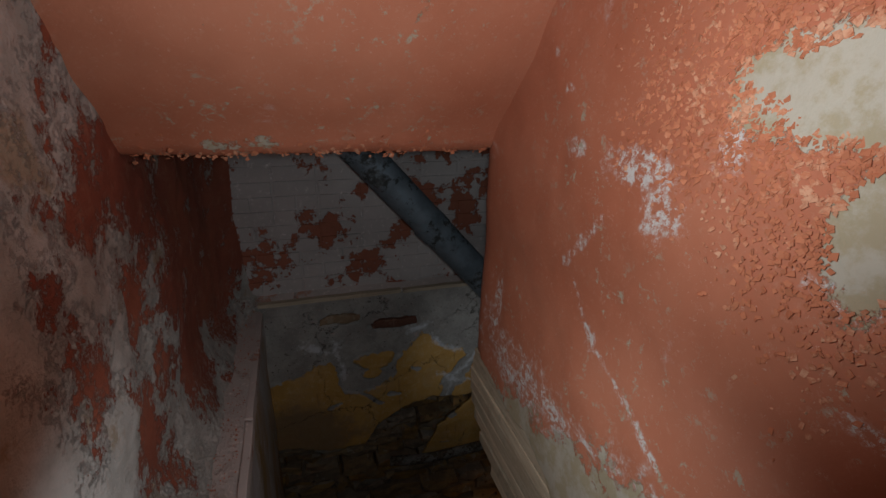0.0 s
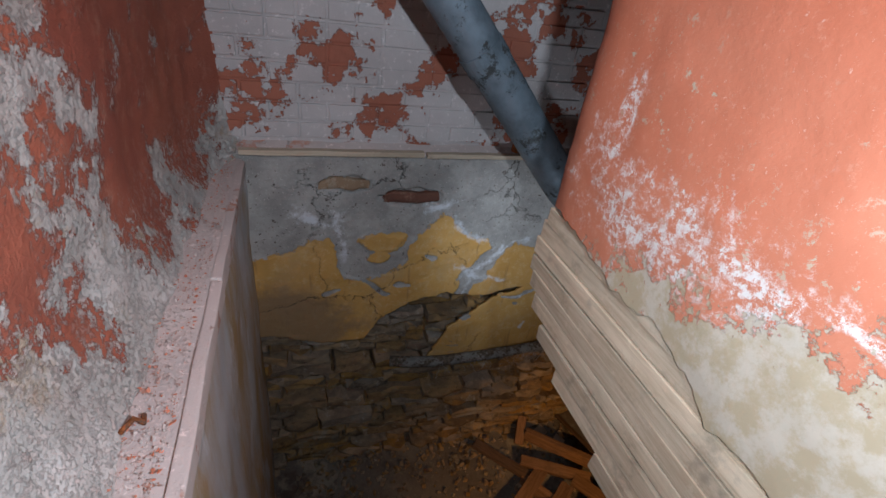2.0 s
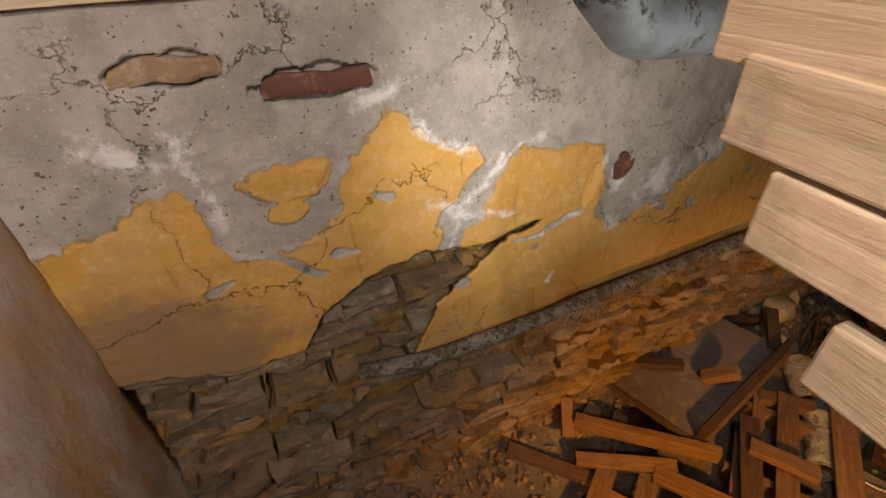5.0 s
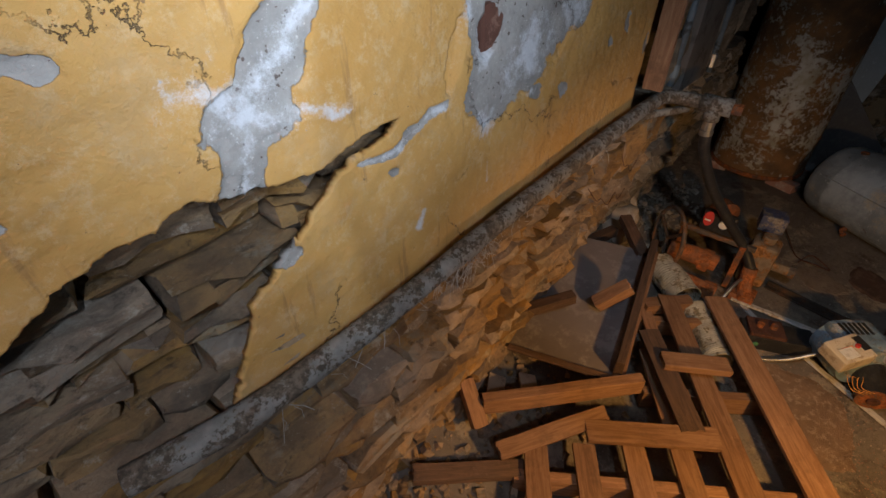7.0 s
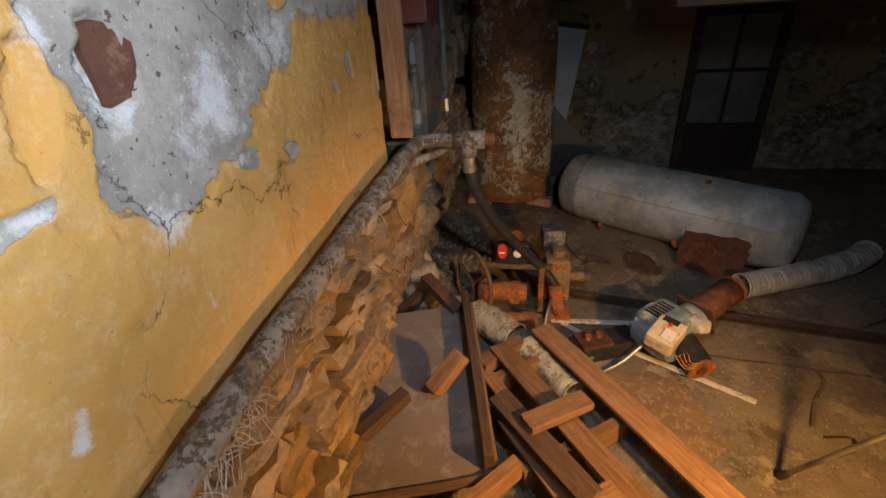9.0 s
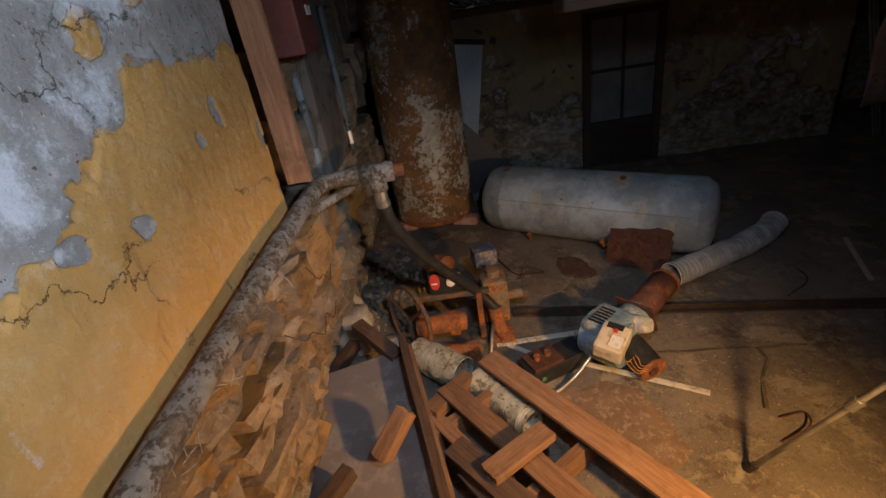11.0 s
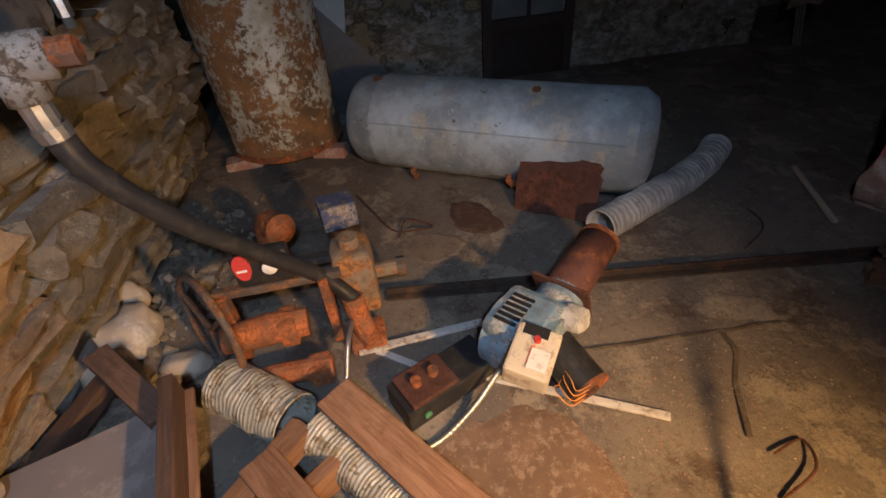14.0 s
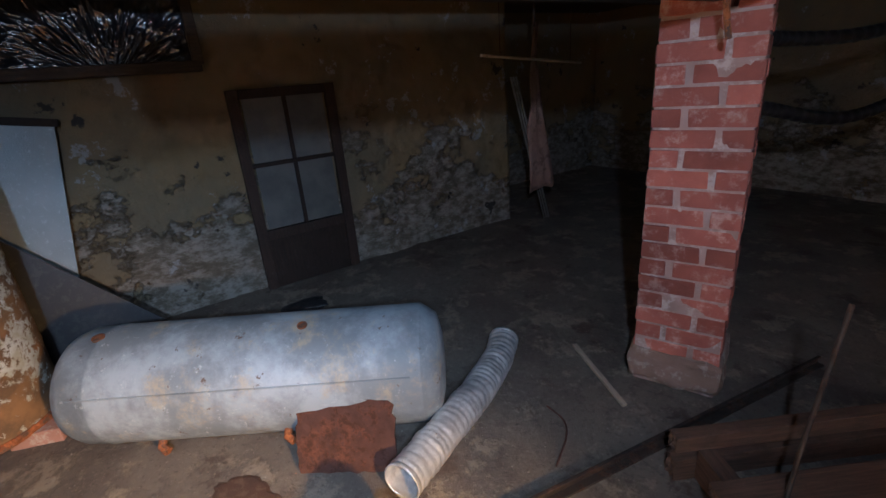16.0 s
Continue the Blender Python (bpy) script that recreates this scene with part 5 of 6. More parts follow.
# ---- oil burner ----
burner = thing("oil_burner", "dismantled blue-grey oil burner with rusty blast tube on the floor", "burner", pose(2.72, 1.06, FLOOR, 0, 0, -49))
M_BLUEGREY = metal_sheet("blue_grey_casting", (0.23, 0.33, 0.42), (0.46, 0.46, 0.44), 0.45, 0.5, 0.2, 16)
housing = part("housing", merge(box(0.20, 0.19, 0.20, (-0.01, 0.03, 0.16), 0.03), tube([(-0.02, -0.07, 0.15), (-0.02, 0.12, 0.15)], 0.108, 28)), M_BLUEGREY, burner)
for i in range(6):
    part("vent_slot", box(0.012, 0.07, 0.004, (-0.075 + i * 0.022, 0.06, 0.2615), 0.0), M_BLACK, housing, "dark cooling slot")
part("mounting_plate", box(0.010, 0.19, 0.18, (0.20, 0.01, 0.165), 0.003, rot=pose(0, 0, 0, 0, -22, 0), rough=0.002, cuts=2), M_RUSTDARK, burner, "rusty mounting flange")
part("throat", tube([(0.06, 0.01, 0.16), (0.20, 0.01, 0.16)], 0.075, 24), M_BLUEGREY, burner)
part("blast_tube", tube([(0.20, 0.01, 0.165), (0.485, 0.01, 0.203)], 0.070, 28, hollow=0.004), metal_sheet("red_brown_tube", (0.13, 0.055, 0.04), (0.28, 0.10, 0.04), 0.45, 0.7, 0.3, 12), burner, "red-brown rusted blast tube", smooth=True)
part("tube_rim", tube([(0.472, 0.01, 0.2005), (0.490, 0.01, 0.2035)], 0.075, 28, hollow=0.008), M_RUST, burner)
inv_b = burner.matrix_basis.inverted()
ma, mb = inv_b @ Vector((2.76, 1.02, 0.17)), inv_b @ Vector((2.565, 0.955, 0.125))
motor = part("motor", tube([ma, mb], 0.062, 26), M_BLACK, burner, "black motor barrel", smooth=False)
part("end_cap", tube([mb, mb + (mb - ma).normalized() * 0.012], 0.064, 26), M_RUST, motor, "rusty orange end cap")
part("shaft_hub", tube([mb + (mb - ma).normalized() * 0.010, mb + (mb - ma).normalized() * 0.02], 0.024, 16), M_RUSTDARK, motor)
M_CREAM = speckled("cream_plastic", (0.55, 0.48, 0.36), (0.48, 0.41, 0.30), (0.33, 0.26, 0.18), 18, rough=0.5, bump=0.2)
ctrl = part("control_box", box(0.15, 0.12, 0.075, (-0.125, -0.055, 0.232), 0.008, rot=pose(0, 0, 0, 6, -10, 12)), M_CREAM, burner, "cream control box")
for nm, b, mt in (("red_button", tube([(-0.10, -0.055, 0.27), (-0.10, -0.055, 0.284)], 0.010, 12), speckled("red_plastic", (0.55, 0.05, 0.04), (0.45, 0.04, 0.03), (0.3, 0.05, 0.04), 20)),
                  ("dark_label", box(0.035, 0.07, 0.003, (-0.075, -0.04, 0.279), 0.0, rot=pose(0, 0, 0, 6, -10, 12)), M_BLACK),
                  ("orange_stripe", box(0.055, 0.010, 0.003, (-0.145, -0.06, 0.268), 0.0, rot=pose(0, 0, 0, 6, -10, 12)), speckled("orange_print", (0.75, 0.20, 0.05), (0.6, 0.16, 0.05), (0.4, 0.2, 0.1), 30)),
                  ("white_label", box(0.06, 0.05, 0.002, (-0.15, -0.085, 0.266), 0.0, rot=pose(0, 0, 0, 6, -10, 12)), bpy.data.materials["white_card"])):
    part(nm, b, mt, ctrl)
M_WIRE = speckled("orange_wire", (0.75, 0.34, 0.05), (0.65, 0.27, 0.04), (0.5, 0.2, 0.04), 40, rough=0.5)
for i in range(4):
    q = inv_b @ Vector((2.545 + 0.012 * i, 1.06 - 0.012 * i, 0.20))
    part("wire", tube(curve_pts([q, q + Vector((-0.03, -0.01 * i, 0.015)), q + Vector((-0.035, -0.05, -0.01)), q + Vector((0.01, -0.07, -0.02))], 14), 0.0013, 6), M_WIRE, burner, "loose orange wire")
part("asbestos_wrap", box(0.09, 0.08, 0.06, (0.08, -0.075, 0.215), 0.025, rough=0.018, cuts=4), speckled("white_crust", (0.62, 0.60, 0.57), (0.50, 0.48, 0.45), (0.36, 0.34, 0.31), 22, bump=1.0), burner, "white crusted lagging")

trafo = thing("black_transformer", "black metal ignition transformer with rusty insulators on the floor", "transformer", pose(2.725, 1.35, FLOOR, 0, 0, -66))
part("case", box(0.32, 0.13, 0.085, (0, 0, 0.044), 0.006), M_BLACK, trafo)
part("cover", box(0.16, 0.125, 0.02, (-0.06, 0, 0.094), 0.004), M_RUSTDARK, trafo, "rusted cover plate")
for x in (-0.09, -0.03):
    part("insulator", tube([(x, 0.0, 0.10), (x, 0.0, 0.125)], 0.016, 14), M_RUST, trafo)
part("green_stud", tube([(-0.10, -0.066, 0.04), (-0.10, -0.072, 0.04)], 0.012, 12), speckled("green_enamel", (0.10, 0.28, 0.12), (0.07, 0.22, 0.1), (0.05, 0.12, 0.07), 30), trafo)

cable = tagged(mesh_ob("armoured_cable", tube(curve_pts([(2.53, 1.50, FLOOR + 0.02), (2.55, 1.40, FLOOR + 0.012), (2.62, 1.28, FLOOR + 0.03), (2.68, 1.18, FLOOR + 0.10)], 90), 0.009, 10, wave=lambda q: 1 + 0.12 * math.sin(q * 900)), M_STEEL, True), "short piece of grey armoured cable on the floor", "cable")
cable2 = tagged(mesh_ob("armoured_cable", tube(curve_pts([(2.97, 1.60, FLOOR + 0.13), (2.88, 1.62, FLOOR + 0.12), (2.80, 1.64, FLOOR + 0.06), (2.74, 1.66, FLOOR + 0.012)], 80), 0.009, 10, wave=lambda q: 1 + 0.12 * math.sin(q * 900)), M_STEEL, True), "grey armoured cable coming off the rusty fittings", "cable")

# ---- rusty valve train ----
valve = thing("rusty_valve_train", "heap of rusty boiler valves and fittings with a handwheel", "valve")
M_ORUST = metal_sheet("orange_rust", (0.30, 0.13, 0.06), (0.46, 0.15, 0.04), 0.55, 0.8, 0.2, 18)
M_GRIME = metal_sheet("greasy_iron", (0.12, 0.10, 0.085), (0.26, 0.13, 0.06), 0.5, 0.7, 0.3, 16)
wc, wn = Vector((2.99, 2.03, 0.235)), Vector((-0.60, 0.80, 0.10)).normalized()
wu = wn.cross(Vector((0, 0, 1))).normalized()
wv = wu.cross(wn)
wheel = part("handwheel", tube([wc + (wu * math.cos(a) + wv * math.sin(a)) * 0.185 for a in (2 * math.pi * i / 40 for i in range(41))], 0.012, 10, False), M_GRIME, valve, "brown iron handwheel", smooth=True)
for a in (0.3, 2.4, 4.5):
    part("spoke", tube([wc, wc + (wu * math.cos(a) + wv * math.sin(a)) * 0.18], 0.010, 8), M_GRIME, wheel)
part("pump_body", merge(tube([(2.96, 2.0, 0.20), (2.97, 1.93, 0.20), (2.98, 1.86, 0.20), (2.99, 1.74, 0.19)], 0.058, 18, wave=lambda q: 0.75 + 1.2 * q if q < 0.25 else 0.8), box(0.10, 0.06, 0.10, (2.985, 1.80, 0.19), 0.015)), M_ORUST, valve, "bright orange rusted pump body")
part("lower_arm", merge(tube([(2.86, 2.0, 0.09), (2.87, 1.85, 0.10), (2.87, 1.68, 0.09)], 0.036, 14), box(0.08, 0.07, 0.08, (2.87, 1.72, 0.085), 0.012)), M_ORUST, valve)
part("frame_bar", box(0.032, 0.40, 0.03, (3.03, 1.80, 0.335), 0.006, rough=0.004, cuts=5), M_GRIME, valve)
for y in (1.97, 1.66):
    part("bracket", box(0.05, 0.03, 0.28, (3.02, y, 0.20), 0.005), M_RUST, valve)
dial = part("gauge_case", box(0.05, 0.17, 0.12, (3.03, 1.82, 0.42), 0.015), M_BLACK, valve, "black gauge case")
part("red_badge", lathe([(0.001, 0.0), (0.03, 0.0), (0.03, 0.006), (0.001, 0.006)], 24), bpy.data.materials["red_plastic"], dial, "oval red badge with a pale band").matrix_basis = Matrix.Translation((3.002, 1.87, 0.44)) @ pose(0, 0, 0, 0, -90, 0) @ Matrix.Diagonal((1.5, 0.85, 1, 1))
part("badge_band", box(0.003, 0.030, 0.007, (2.994, 1.872, 0.432), 0.0), bpy.data.materials["white_card"], dial)
part("white_knob", lathe([(0.002, 0.0), (0.022, 0.002), (0.022, 0.02), (0.004, 0.026)], 18), bpy.data.materials["white_card"], dial).matrix_basis = Matrix.Translation((3.002, 1.79, 0.435)) @ pose(0, 0, 0, 0, -90, 0)
block = part("valve_block", merge(box(0.15, 0.14, 0.26, (3.17, 1.57, 0.20), 0.02, rough=0.008, cuts=3), tube([(3.17, 1.57, 0.30), (3.17, 1.57, 0.37)], 0.035, 12), tube([(3.17, 1.57, 0.2), (3.17, 1.42, 0.2)], 0.028, 12)), metal_sheet("ochre_rust_block", (0.25, 0.19, 0.13), (0.40, 0.19, 0.06), 0.5, 0.8, 0.2, 14), valve, "flaking ochre-brown valve block")
part("side_cap", tube([(3.17, 1.42, 0.2), (3.17, 1.39, 0.2)], 0.036, 8), M_GRIME, block)
part("foot_elbow", merge(tube(curve_pts([(3.02, 1.585, 0.23), (3.0, 1.575, 0.15), (2.97, 1.56, 0.10), (2.93, 1.54, 0.085)], 14), 0.036, 14), box(0.12, 0.12, 0.05, (2.99, 1.56, 0.065), 0.01)), M_ORUST, valve, smooth=False)
junction = part("junction_box", box(0.11, 0.13, 0.10, (3.36, 1.60, 0.36), 0.008, rot=pose(0, 0, 0, 0, 0, 12)), metal_sheet("blue_paint", (0.07, 0.085, 0.17), (0.34, 0.30, 0.26), 0.5, 0.6, 0.1, 18), valve, "small junction box, blue paint flaking")
part("stem", tube([(3.33, 1.60, 0.04), (3.34, 1.60, 0.31)], 0.014, 8), M_RUST, valve)
part("pipe_elbow", tube(curve_pts([(3.50, 1.90, 0.045), (3.50, 1.90, 0.20), (3.47, 1.88, 0.29), (3.38, 1.82, 0.31)], 24), 0.052, 18, wave=lambda q: 1.15 if (q < 0.05 or q > 0.36) else 1.0), M_ORUST, valve, "fat rusty pipe elbow", smooth=True)
part("cross_bar", box(0.04, 0.34, 0.03, (3.28, 1.74, 0.22), 0.004), M_GRIME, valve)

# ---- stones on the floor ----
M_ROCK = speckled("pale_rock", (0.52, 0.43, 0.32), (0.42, 0.35, 0.27), (0.66, 0.65, 0.63), 6, bump=0.8, cut=(0.54, 0.66))


def rock(size, seed):
    bm = bmesh.new()
    bmesh.ops.create_icosphere(bm, subdivisions=3, radius=1)
    for v in bm.verts:
        n = v.co.normalized()
        k = 1 / max(abs(n.x), abs(n.y), abs(n.z)) ** 0.7
        v.co = n * k * (0.85 + 0.22 * noise.noise(n * 1.6 + Vector((seed, 0, 0))) + 0.06 * noise.noise(n * 5))
        v.co = Vector((v.co.x * size[0], v.co.y * size[1], v.co.z * size[2]))
    return bm


for i, (p, sz, label) in enumerate((((3.14, 2.36, 0.16), (0.11, 0.10, 0.09), "pale squared stone by the wall's foot"), ((2.96, 2.36, 0.14), (0.10, 0.09, 0.08), "yellowish broken stone by the wall's foot"), ((3.00, 2.17, 0.085), (0.085, 0.065, 0.05), "white-crusted stone beside the handwheel"),
                                    ((1.92, 2.30, 0.24), (0.05, 0.04, 0.05), "small pale stone on the earth heap"), ((1.62, 2.32, 0.22), (0.045, 0.06, 0.035), "small broken stone on the earth heap"), ((3.28, 2.42, 0.14), (0.12, 0.09, 0.08), "grey rubble stone at the wall's foot"))):
    ob = tagged(mesh_ob("loose_stone", rock(sz, i * 3.3), M_ROCK, True), label, "stone", "loose stones")
    ob.matrix_world = pose(*p, 10 * i, 7, 35 * i)


def scatter(n, area, size, seed):
    r = random.Random(seed)
    bm = bmesh.new()
    for _ in range(n):
        x, y = area(r)
        s_ = size * r.uniform(0.25, 1.0) ** 1.5
        heap = floor_relief(x + 0.6, y + 4.6)
        q = Euler((r.uniform(0, 6), r.uniform(0, 6), r.uniform(0, 6))).to_matrix()
        c = Vector((x, y, FLOOR + heap + s_ * 0.25))
        pts = [Vector((a * s_ * r.uniform(0.6, 1), b * s_ * r.uniform(0.4, 0.8), c_ * s_ * r.uniform(0.3, 0.6))) for a in (-1, 1) for b in (-1, 1) for c_ in (-1, 1)]
        vs = [bm.verts.new(c + q @ p) for p in pts]
        for f in ((0, 1, 3, 2), (4, 6, 7, 5), (0, 4, 5, 1), (2, 3, 7, 6), (0, 2, 6, 4), (1, 5, 7, 3)):
            bm.faces.new([vs[k] for k in f])
    return bm


tagged(mesh_ob("rubble", scatter(900, lambda r: (r.uniform(-0.2, 2.6), 2.35 - abs(r.gauss(0, 0.28))), 0.026, 1), M_STONE), "crumbled stone and mortar heaped along the wall's foot", "rubble", kind="stuff")
tagged(mesh_ob("rust_crumbs", scatter(2600, lambda r: (r.gauss(2.45, 0.32), r.gauss(0.98, 0.36)), 0.0035, 12), speckled("rust_crumb", (0.30, 0.15, 0.09), (0.22, 0.12, 0.08), (0.42, 0.32, 0.24), 20)), "crumbs of rust and plaster strewn over the concrete", "crumbs", kind="stuff")
tagged(mesh_ob("grit", scatter(1500, lambda r: (r.gauss(3.0, 0.55), r.gauss(1.45, 0.8)), 0.005, 2), M_STONE_GREY), "fine grit and flakes scattered over the concrete", "grit", kind="stuff")
tagged(mesh_ob("slate_bits", scatter(420, lambda r: (r.gauss(3.5, 0.35), 2.38 - abs(r.gauss(0, 0.20))), 0.03, 3), M_STONE_GREY), "grey stone shards fallen at the wall's foot", "rubble", kind="stuff")

# ---- far wall ----
FX = 5.46
door = thing("door_1", "dark wooden half-glazed door with four dusty panes", "door", kind="structure")
y0, y1, z0, z1 = -0.27, 0.45, FLOOR, 1.42
zc = 0.47
for nm, b in (("stile", box(0.04, 0.07, z1 - z0, (FX, y0 + 0.035, (z0 + z1) / 2), 0.004)), ("stile", box(0.04, 0.07, z1 - z0, (FX, y1 - 0.035, (z0 + z1) / 2), 0.004)),
              ("rail_top", box(0.036, y1 - y0 - 0.14, 0.06, (FX, (y0 + y1) / 2, z1 - 0.03), 0.004)), ("rail_middle", box(0.036, y1 - y0 - 0.14, 0.07, (FX, (y0 + y1) / 2, zc - 0.03), 0.004)),
              ("bottom_panel", box(0.022, y1 - y0 - 0.14, zc - z0 - 0.06, (FX + 0.004, (y0 + y1) / 2, (z0 + zc - 0.06) / 2), 0.004)),
              ("glazing_bar", box(0.026, 0.026, z1 - zc - 0.06, (FX, (y0 + y1) / 2, (z1 + zc) / 2 - 0.03), 0.003)), ("glazing_bar", box(0.024, y1 - y0 - 0.14, 0.026, (FX - 0.002, (y0 + y1) / 2, 0.93), 0.003))):
    part(nm, b, M_DOORWOOD, door)
k = Mat("dusty_glass", 0.35, 0.0, 0.5)
M_GLASS = k.done(k.mix(k.ramp(k.noise(5, 6), 0.35, 0.65), (0.10, 0.105, 0.10), (0.15, 0.15, 0.14)))
for yc in (0.235, -0.045):
    for za, zb in ((0.48, 0.915), (0.945, 1.36)):
        part("pane", box(0.006, 0.262, zb - za, (FX + 0.008, yc - 0.005, (za + zb) / 2), 0.0), M_GLASS, door, "dust-grey glass pane")
door2 = thing("door_2", "pale grey painted door leaf leaning on the wall", "door", kind="structure")
LEAF = pose(FX - 0.05, 1.53, FLOOR, 9, 0, 0)
leaf = part("leaf", box(0.035, 0.62, 1.28, (0, 0.31, 0.645), 0.004), flaking("pale_door_paint", (0.46, 0.52, 0.54), (0.30, 0.33, 0.34), (0.2, 0.2, 0.2), 0.8, 3), door2)
leaf.matrix_basis = LEAF
edge = part("top_edge", box(0.05, 0.66, 0.04, (0, 0.31, 1.305), 0.005), M_DOORWOOD, door2)
edge.matrix_basis = LEAF
window = thing("window_1", "cellar window covered with crinkled black plastic sheet", "window", kind="structure")
part("window_sill", box(0.10, 1.5, 0.06, (FX - 0.03, 1.30, 1.57), 0.006), M_BEAM, window)
part("frame_side", box(0.08, 0.06, 0.40, (FX - 0.02, 0.56, 1.78), 0.005), M_BEAM, window)


def crumpled(ny, nz):
    bm = bmesh.new()
    g = [[bm.verts.new((FX - 0.02 + 0.022 * abs(fbm(math.atan2(i / ny * 1.3 - 0.42, j / nz * 0.38 + 0.10) * 7, math.hypot(i / ny * 1.3 - 0.42, j / nz * 0.38 + 0.1) * 5, 2)), 0.59 + 1.3 * i / ny, 1.60 + 0.38 * j / nz)) for i in range(ny + 1)] for j in range(nz + 1)]
    for a, b in zip(g, g[1:]):
        for i in range(ny):
            bm.faces.new((a[i], b[i], b[i + 1], a[i + 1])).smooth = True
    thicken(bm, 0.001)
    return bm


k = Mat("black_plastic", 0.13, 0.0, 1.0)
part("plastic_sheet", crumpled(220, 70), k.done((0.035, 0.037, 0.042)), window, "glossy crinkled black plastic")
bm = bmesh.new()
vs = [bm.verts.new(p) for p in ((5.02, 2.15, FLOOR), (4.98, 0.86, FLOOR), (5.02, 1.05, 0.16), (5.20, 2.10, 1.30))]
bm.faces.new(vs)
thicken(bm, 0.012)
tagged(mesh_ob("black_sheet", bm, M_BLACK), "torn black sheet standing slanted behind the tanks", "sheet")
for i, (x, y, a) in enumerate(((4.75, 0.62, 20), (4.95, 0.35, 80))):
    ob = tagged(mesh_ob("dark_scrap", rock((0.16, 0.09, 0.03), 20 + i), M_BLACK), "crumpled black scrap on the floor behind the tank", "scrap", "black scraps")
    ob.matrix_world = pose(x, y, FLOOR + 0.025, 0, 0, a)


# hanging strip and rods beyond the far wall's end
def hanging():
    pts = [(1.74, 0.022), (1.52, 0.025), (1.30, 0.05), (1.10, 0.055), (0.92, 0.10), (0.60, 0.13), (0.42, 0.155), (0.36, 0.15)]
    bm = bmesh.new()
    rows = []
    r = random.Random(2)
    for z, w in pts:
        c = -1.93 - 0.10 * (1.3 - z) * (1 if z < 1.3 else -0.4)
        rows.append([bm.verts.new((5.15 + 0.02 * math.sin(i * 2.1 + z * 9), c - w + 2 * w * i / 6 + r.uniform(-0.01, 0.01), z + r.uniform(-0.02, 0.02))) for i in range(7)])
    for a, b in zip(rows, rows[1:]):
        for i in range(6):
            bm.faces.new((a[i], a[i + 1], b[i + 1], b[i])).smooth = True
    thicken(bm, 0.008)
    return bm


rag = thing("hanging_lagging", "torn brownish-pink lagging hanging from the ceiling", "lagging")
part("cloth", hanging(), speckled("brown_lagging", (0.38, 0.25, 0.20), (0.30, 0.19, 0.15), (0.22, 0.14, 0.11), 12), rag)
part("tie", tube([(5.15, -1.93, 1.72), (5.16, -1.95, 2.03)], 0.012, 8), M_DARKWOOD, rag)
rods = thing("conduit_rods", "bundle of thin pale conduit rods standing on the floor", "rods")
for i in range(3):
    part("rod", tube([(5.22, -2.12 - 0.03 * i, FLOOR), (5.24, -1.75 - 0.03 * i, 1.35)], 0.009, 8), M_STEEL, rods)
batten = thing("hanging_batten", "thin batten slung on wires under the cellar ceiling", "batten")
part("stick", tube([(5.0, -1.25, 1.52), (5.1, -2.45, 1.42)], 0.011, 6), M_PALEWOOD, batten)
for q in ((5.02, -1.45, 1.50), (5.09, -2.3, 1.43)):
    part("hanger", tube([q, (q[0], q[1], 2.03)], 0.003, 5), M_RUSTDARK, batten)

# behind the pier
for i, (zc, zb) in enumerate(((1.16, 1.04), (1.45, 1.44))):
    h = thing("black_flex_hose", "thick black corrugated hose slung behind the pier", "hose", group="hoses behind the pier")
    part("hose_run", tube(curve_pts([(3.23, -0.95, zc + 0.06), (3.2, -1.4, zc), (3.05, -2.1, zb), (2.9, -2.9, zb + 0.12), (2.8, -4.41, zb + 0.35)], 160), 0.032, 14, wave=lambda q: 1 + 0.07 * math.sin(q * 260)), M_BLACK, h, smooth=True)
tank3 = thing("blue_cylinder", "tall dull blue-grey cylinder in the dark behind the pier", "cylinder", pose(4.25, -3.2, FLOOR))
part("shell", lathe([(0.16, 0.0), (0.20, 0.02), (0.22, 0.10), (0.22, 1.30), (0.18, 1.42), (0.06, 1.48)], 40), metal_sheet("blue_grey_enamel", (0.12, 0.16, 0.21), (0.10, 0.10, 0.10), 0.2, 0.5, 0.1, 5), tank3, smooth=True)

skid = thing("low_timber_frame", "low dark timber frame of rough planks beside the pier", "frame")
sa, sb = Vector((2.78, -0.24, 0)), Vector((2.34, -1.02, 0))
for i, (off, z, h) in enumerate(((0.0, 0.085, 0.09), (0.0, 0.19, 0.06), (-0.28, 0.20, 0.04), (-0.50, 0.20, 0.04))):
    o = Vector((0.86, -0.5, 0)).normalized() * off
    part("plank", plank_bm(sa + o + Vector((0, 0, z - 0.0)), sb + o + Vector((0, 0, z)), 0.05 if i < 2 else 0.17, h, 0, 80 + i, 0.02), M_DARKWOOD, skid)
for q in (0.1, 0.9):
    c = sa.lerp(sb, q)
    part("bearer", plank_bm(c + Vector((-0.02, 0.01, 0.105)), c + Vector((-0.5, 0.29, 0.105)), 0.06, 0.12, 0, 90), M_DARKWOOD, skid)

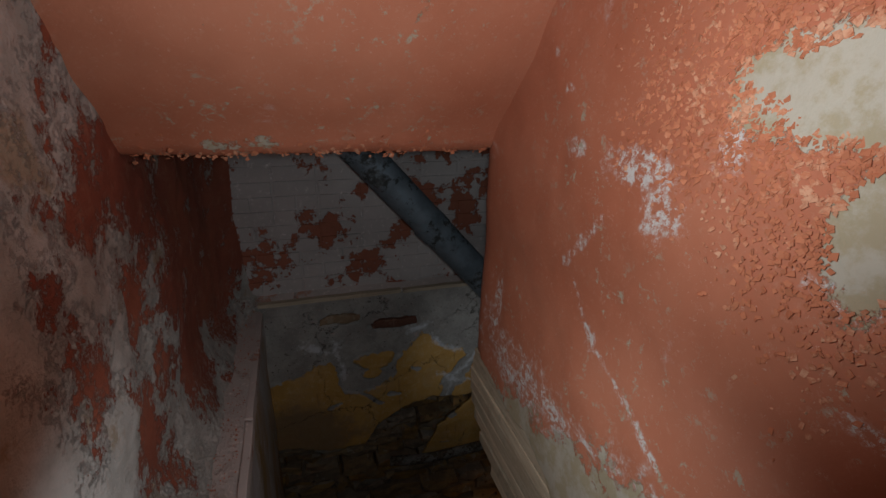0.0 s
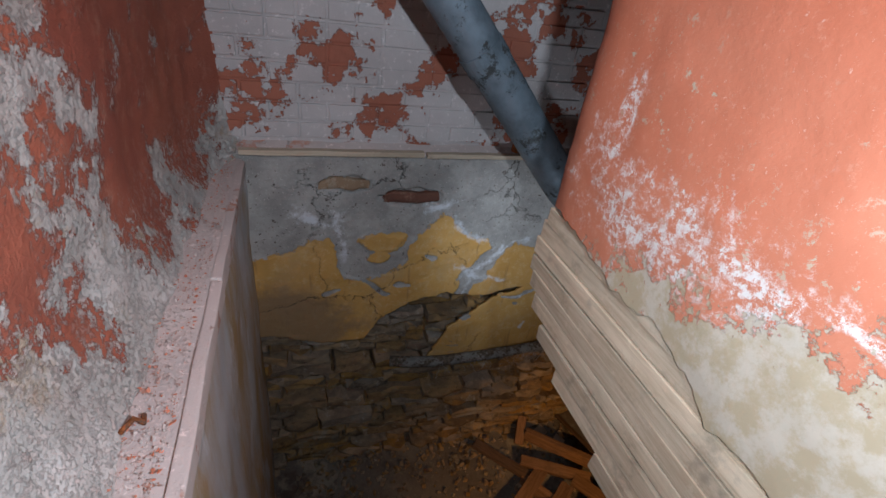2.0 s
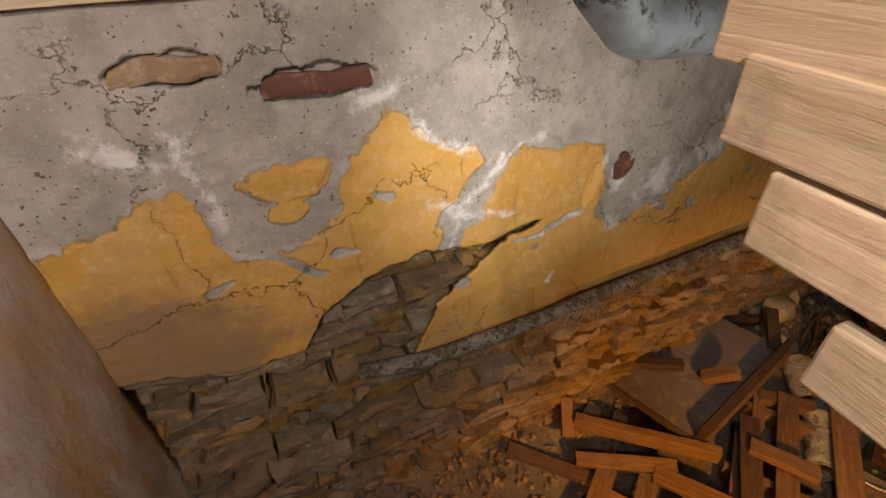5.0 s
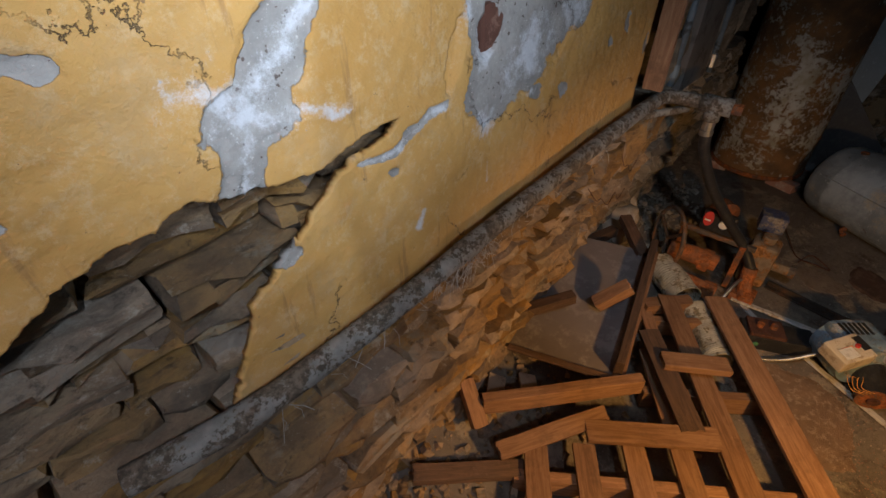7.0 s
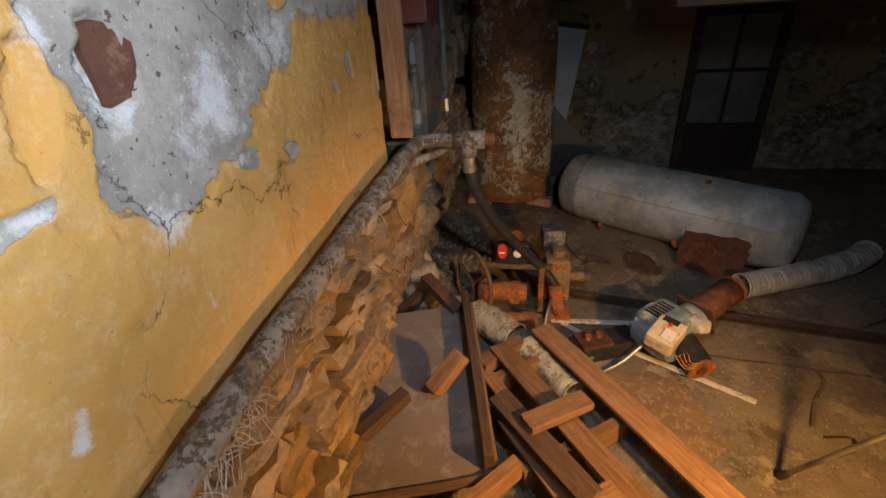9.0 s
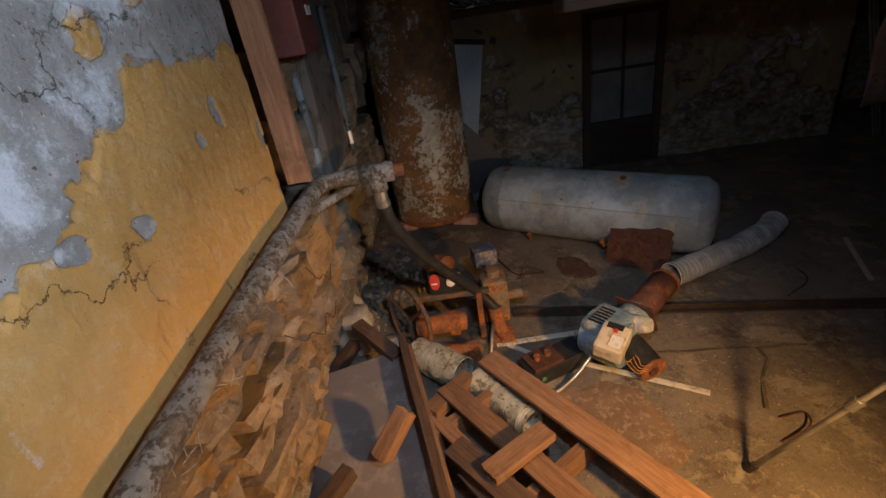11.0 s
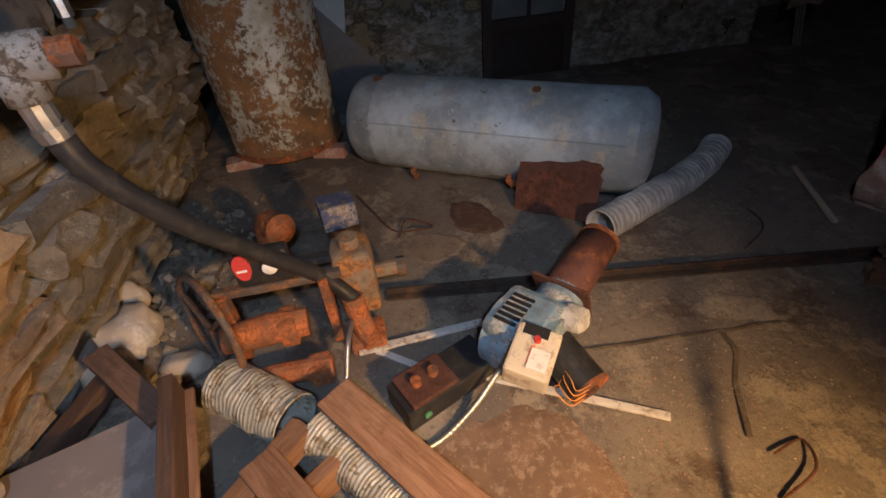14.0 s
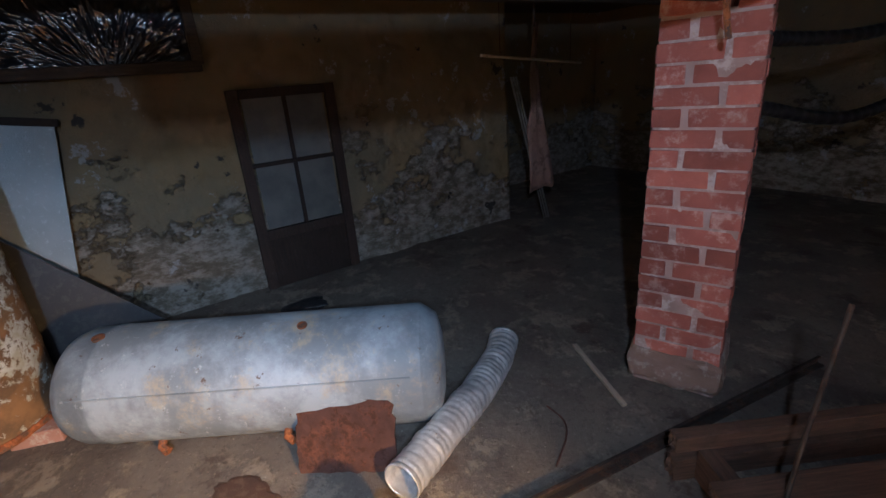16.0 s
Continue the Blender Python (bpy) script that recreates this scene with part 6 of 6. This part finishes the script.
# floor stains and wires
def stain(name, at, ra, rb, turn, material, label):
    bm = bmesh.new()
    vs = []
    for i in range(60):
        a = 2 * math.pi * i / 60
        q = 1 + 0.30 * noise.noise(Vector((math.cos(a) * 1.5 + at[0], math.sin(a) * 1.5, at[1]))) + 0.12 * noise.noise(Vector((math.cos(a) * 6, math.sin(a) * 6, at[0])))
        vs.append(bm.verts.new((ra * q * math.cos(a), rb * q * math.sin(a), 0)))
    mid_ = bm.verts.new((0, 0, 0.003))
    inner = [bm.verts.new((v.co.x * 0.8, v.co.y * 0.8, 0.002)) for v in vs]
    for v in vs:
        v.co.z = -0.006
    for i in range(60):
        j = (i + 1) % 60
        bm.faces.new((vs[i], vs[j], inner[j], inner[i]))
        bm.faces.new((inner[i], inner[j], mid_))
    ob = tagged(mesh_ob(name, bm, material), label, "stain", kind="structure")
    ob.matrix_world = pose(at[0], at[1], FLOOR + 0.002, 0, 0, turn)


stain("rust_crust", (3.62, 1.02), 0.17, 0.10, 20, speckled("rust_crust", (0.085, 0.045, 0.03), (0.065, 0.038, 0.027), (0.12, 0.075, 0.05), 20), "thin dark rust crust left on the concrete")
stain("mortar_patch", (3.45, 1.25), 0.16, 0.11, 60, speckled("mortar_patch", (0.21, 0.165, 0.12), (0.17, 0.13, 0.095), (0.12, 0.09, 0.066), 16), "thin patch of paler mortar on the floor")
stain("sawdust_patch", (2.36, 1.20), 0.30, 0.24, 30, speckled("brick_dust", (0.23, 0.145, 0.09), (0.18, 0.115, 0.072), (0.32, 0.23, 0.16), 30, bump=1.0), "thin spread of reddish brick dust on the floor")
def wire(ctrl, label):
    return tagged(mesh_ob("loose_wire", tube(curve_pts([(x, y, FLOOR + 0.008 + z) for x, y, z in ctrl], 40), 0.004, 6), M_RUSTDARK), label, "wire", "loose wires")


wire([(4.0, 1.55, 0), (3.8, 1.48, 0.01), (3.62, 1.40, 0.0), (3.55, 1.30, 0.03), (3.60, 1.22, 0.0), (3.66, 1.33, 0.02), (3.56, 1.38, 0)], "tangled rusty wire on the concrete")
wire([(3.05, 0.05, 0), (3.12, -0.08, 0.01), (3.2, -0.15, 0), (3.3, -0.16, 0)], "thin rusty wire by the duct")
wire([(2.2, 0.62, 0), (2.24, 0.5, 0.02), (2.32, 0.46, 0.0), (2.30, 0.56, 0.01)], "curled rusty wire near the pole's foot")

# ---- rubble stones of the long wall ----
stone_shapes = []
for k in range(10):
    bm = bmesh.new()
    bmesh.ops.create_cube(bm, size=1)
    bmesh.ops.subdivide_edges(bm, edges=bm.edges[:], cuts=3, use_grid_fill=True)
    for v in bm.verts:
        v.co *= 0.5 / max(0.5, (abs(v.co.x) ** 16 + abs(v.co.y) ** 16 + abs(v.co.z) ** 16) ** (1 / 16))
        q, o = v.co.copy(), Vector((k * 7.3, 0, 0))
        v.co.x += 0.07 * noise.noise(q * 2.2 + o)
        v.co.z += 0.16 * noise.noise(Vector((q.x * 2.4, q.y, q.z * 0.8)) + o + Vector((0, 9, 0)))
        v.co.y += 0.16 * noise.noise(q * 2.0 + o * 2) + 0.13 * noise.noise(Vector((q.x * 5, q.y * 4, q.z * 3)) + o)
    me = bpy.data.meshes.new("stone")
    bm.to_mesh(me)
    bm.free()
    me.polygons.foreach_set("use_smooth", [True] * len(me.polygons))
    me.set_sharp_from_angle(angle=radians(32))
    stone_shapes.append(me)
rng = random.Random(21)
z = 0.10
count = 0
while z < 1.43:
    h = rng.uniform(0.045, 0.078)
    x = -0.42 + rng.uniform(-0.1, 0)
    end = 4.5 if z < 1.0 else (1.05 if z < 1.44 else 0.0)
    while x < end:
        big = x > 2.2
        w = rng.uniform(0.14, 0.36) * (1.5 if big else 1.0)
        hh = h * rng.uniform(0.80, 1.02) * (1.55 if big else 1.0)
        front_y = 2.258 + rng.uniform(-0.032, 0.035) + (0.085 if z > 1.0 - 0.0 else 0.03 * math.sin(z * 9)) + (0.03 if x < 0.5 else 0) + 0.17 * max(0.0, 1 - z / 0.9) * min(1.0, max(0.0, (x - 1.5) / 0.9))
        brick_ob("stone", stone_shapes, M_STONE if x < 2.6 else M_STONE_GREY, wall_cellar, pose(x + w / 2, front_y + 0.10, z + h / 2 + rng.uniform(-0.01, 0.01), rng.uniform(-4, 4), rng.uniform(-5, 5), rng.uniform(-3, 3)), (w * rng.uniform(0.93, 1.0), 0.22, hh), rng)
        x += w
    z += h
# big faced stones under the tee and above it
for i, (x, z, w, h) in enumerate(((2.62, 0.90, 0.24, 0.20), (2.86, 0.92, 0.25, 0.20), (2.38, 0.88, 0.20, 0.16), (2.50, 0.72, 0.30, 0.13), (3.0, 1.25, 0.34, 0.24), (3.35, 1.15, 0.30, 0.22), (2.85, 1.50, 0.32, 0.24), (3.2, 1.55, 0.36, 0.26), (3.7, 1.25, 0.34, 0.28), (3.75, 1.6, 0.4, 0.28), (4.1, 1.3, 0.3, 0.3), (4.15, 1.7, 0.4, 0.3), (3.4, 1.85, 0.4, 0.24), (2.95, 1.82, 0.4, 0.24), (4.5, 1.4, 0.3, 0.3), (4.55, 1.75, 0.3, 0.3))):
    brick_ob("stone", stone_shapes, M_STONE_GREY if x > 2.9 else M_STONE, wall_cellar, pose(x, 2.345, z, rng.uniform(-4, 4), rng.uniform(-5, 5), rng.uniform(-3, 3)), (w, 0.20, h), rng)

# wires stapled across the rubble, and the thin stick by the pier
for ctrl in (((2.02, 2.195, 0.93), (2.12, 2.19, 0.83), (2.2, 2.20, 0.80), (2.27, 2.19, 0.74), (2.36, 2.20, 0.76), (2.42, 2.2, 0.70), (2.52, 2.21, 0.71)), ((2.30, 2.195, 0.98), (2.36, 2.19, 0.90), (2.44, 2.2, 0.87), (2.49, 2.2, 0.82), (2.58, 2.21, 0.84))):
    tagged(mesh_ob("wall_wire", tube(curve_pts(ctrl, 50), 0.0018, 6), M_RUSTDARK), "thin dark wire sagging over the rubble wall", "wire", "wires on the wall")
tagged(mesh_ob("leaning_stick", tube([(2.455, -0.173, 0.04), (2.472, -0.311, 0.399), (2.477, -0.45, 0.75)], 0.007, 8), M_RAIL), "thin dark rod standing slanted beside the brick pier", "rod")
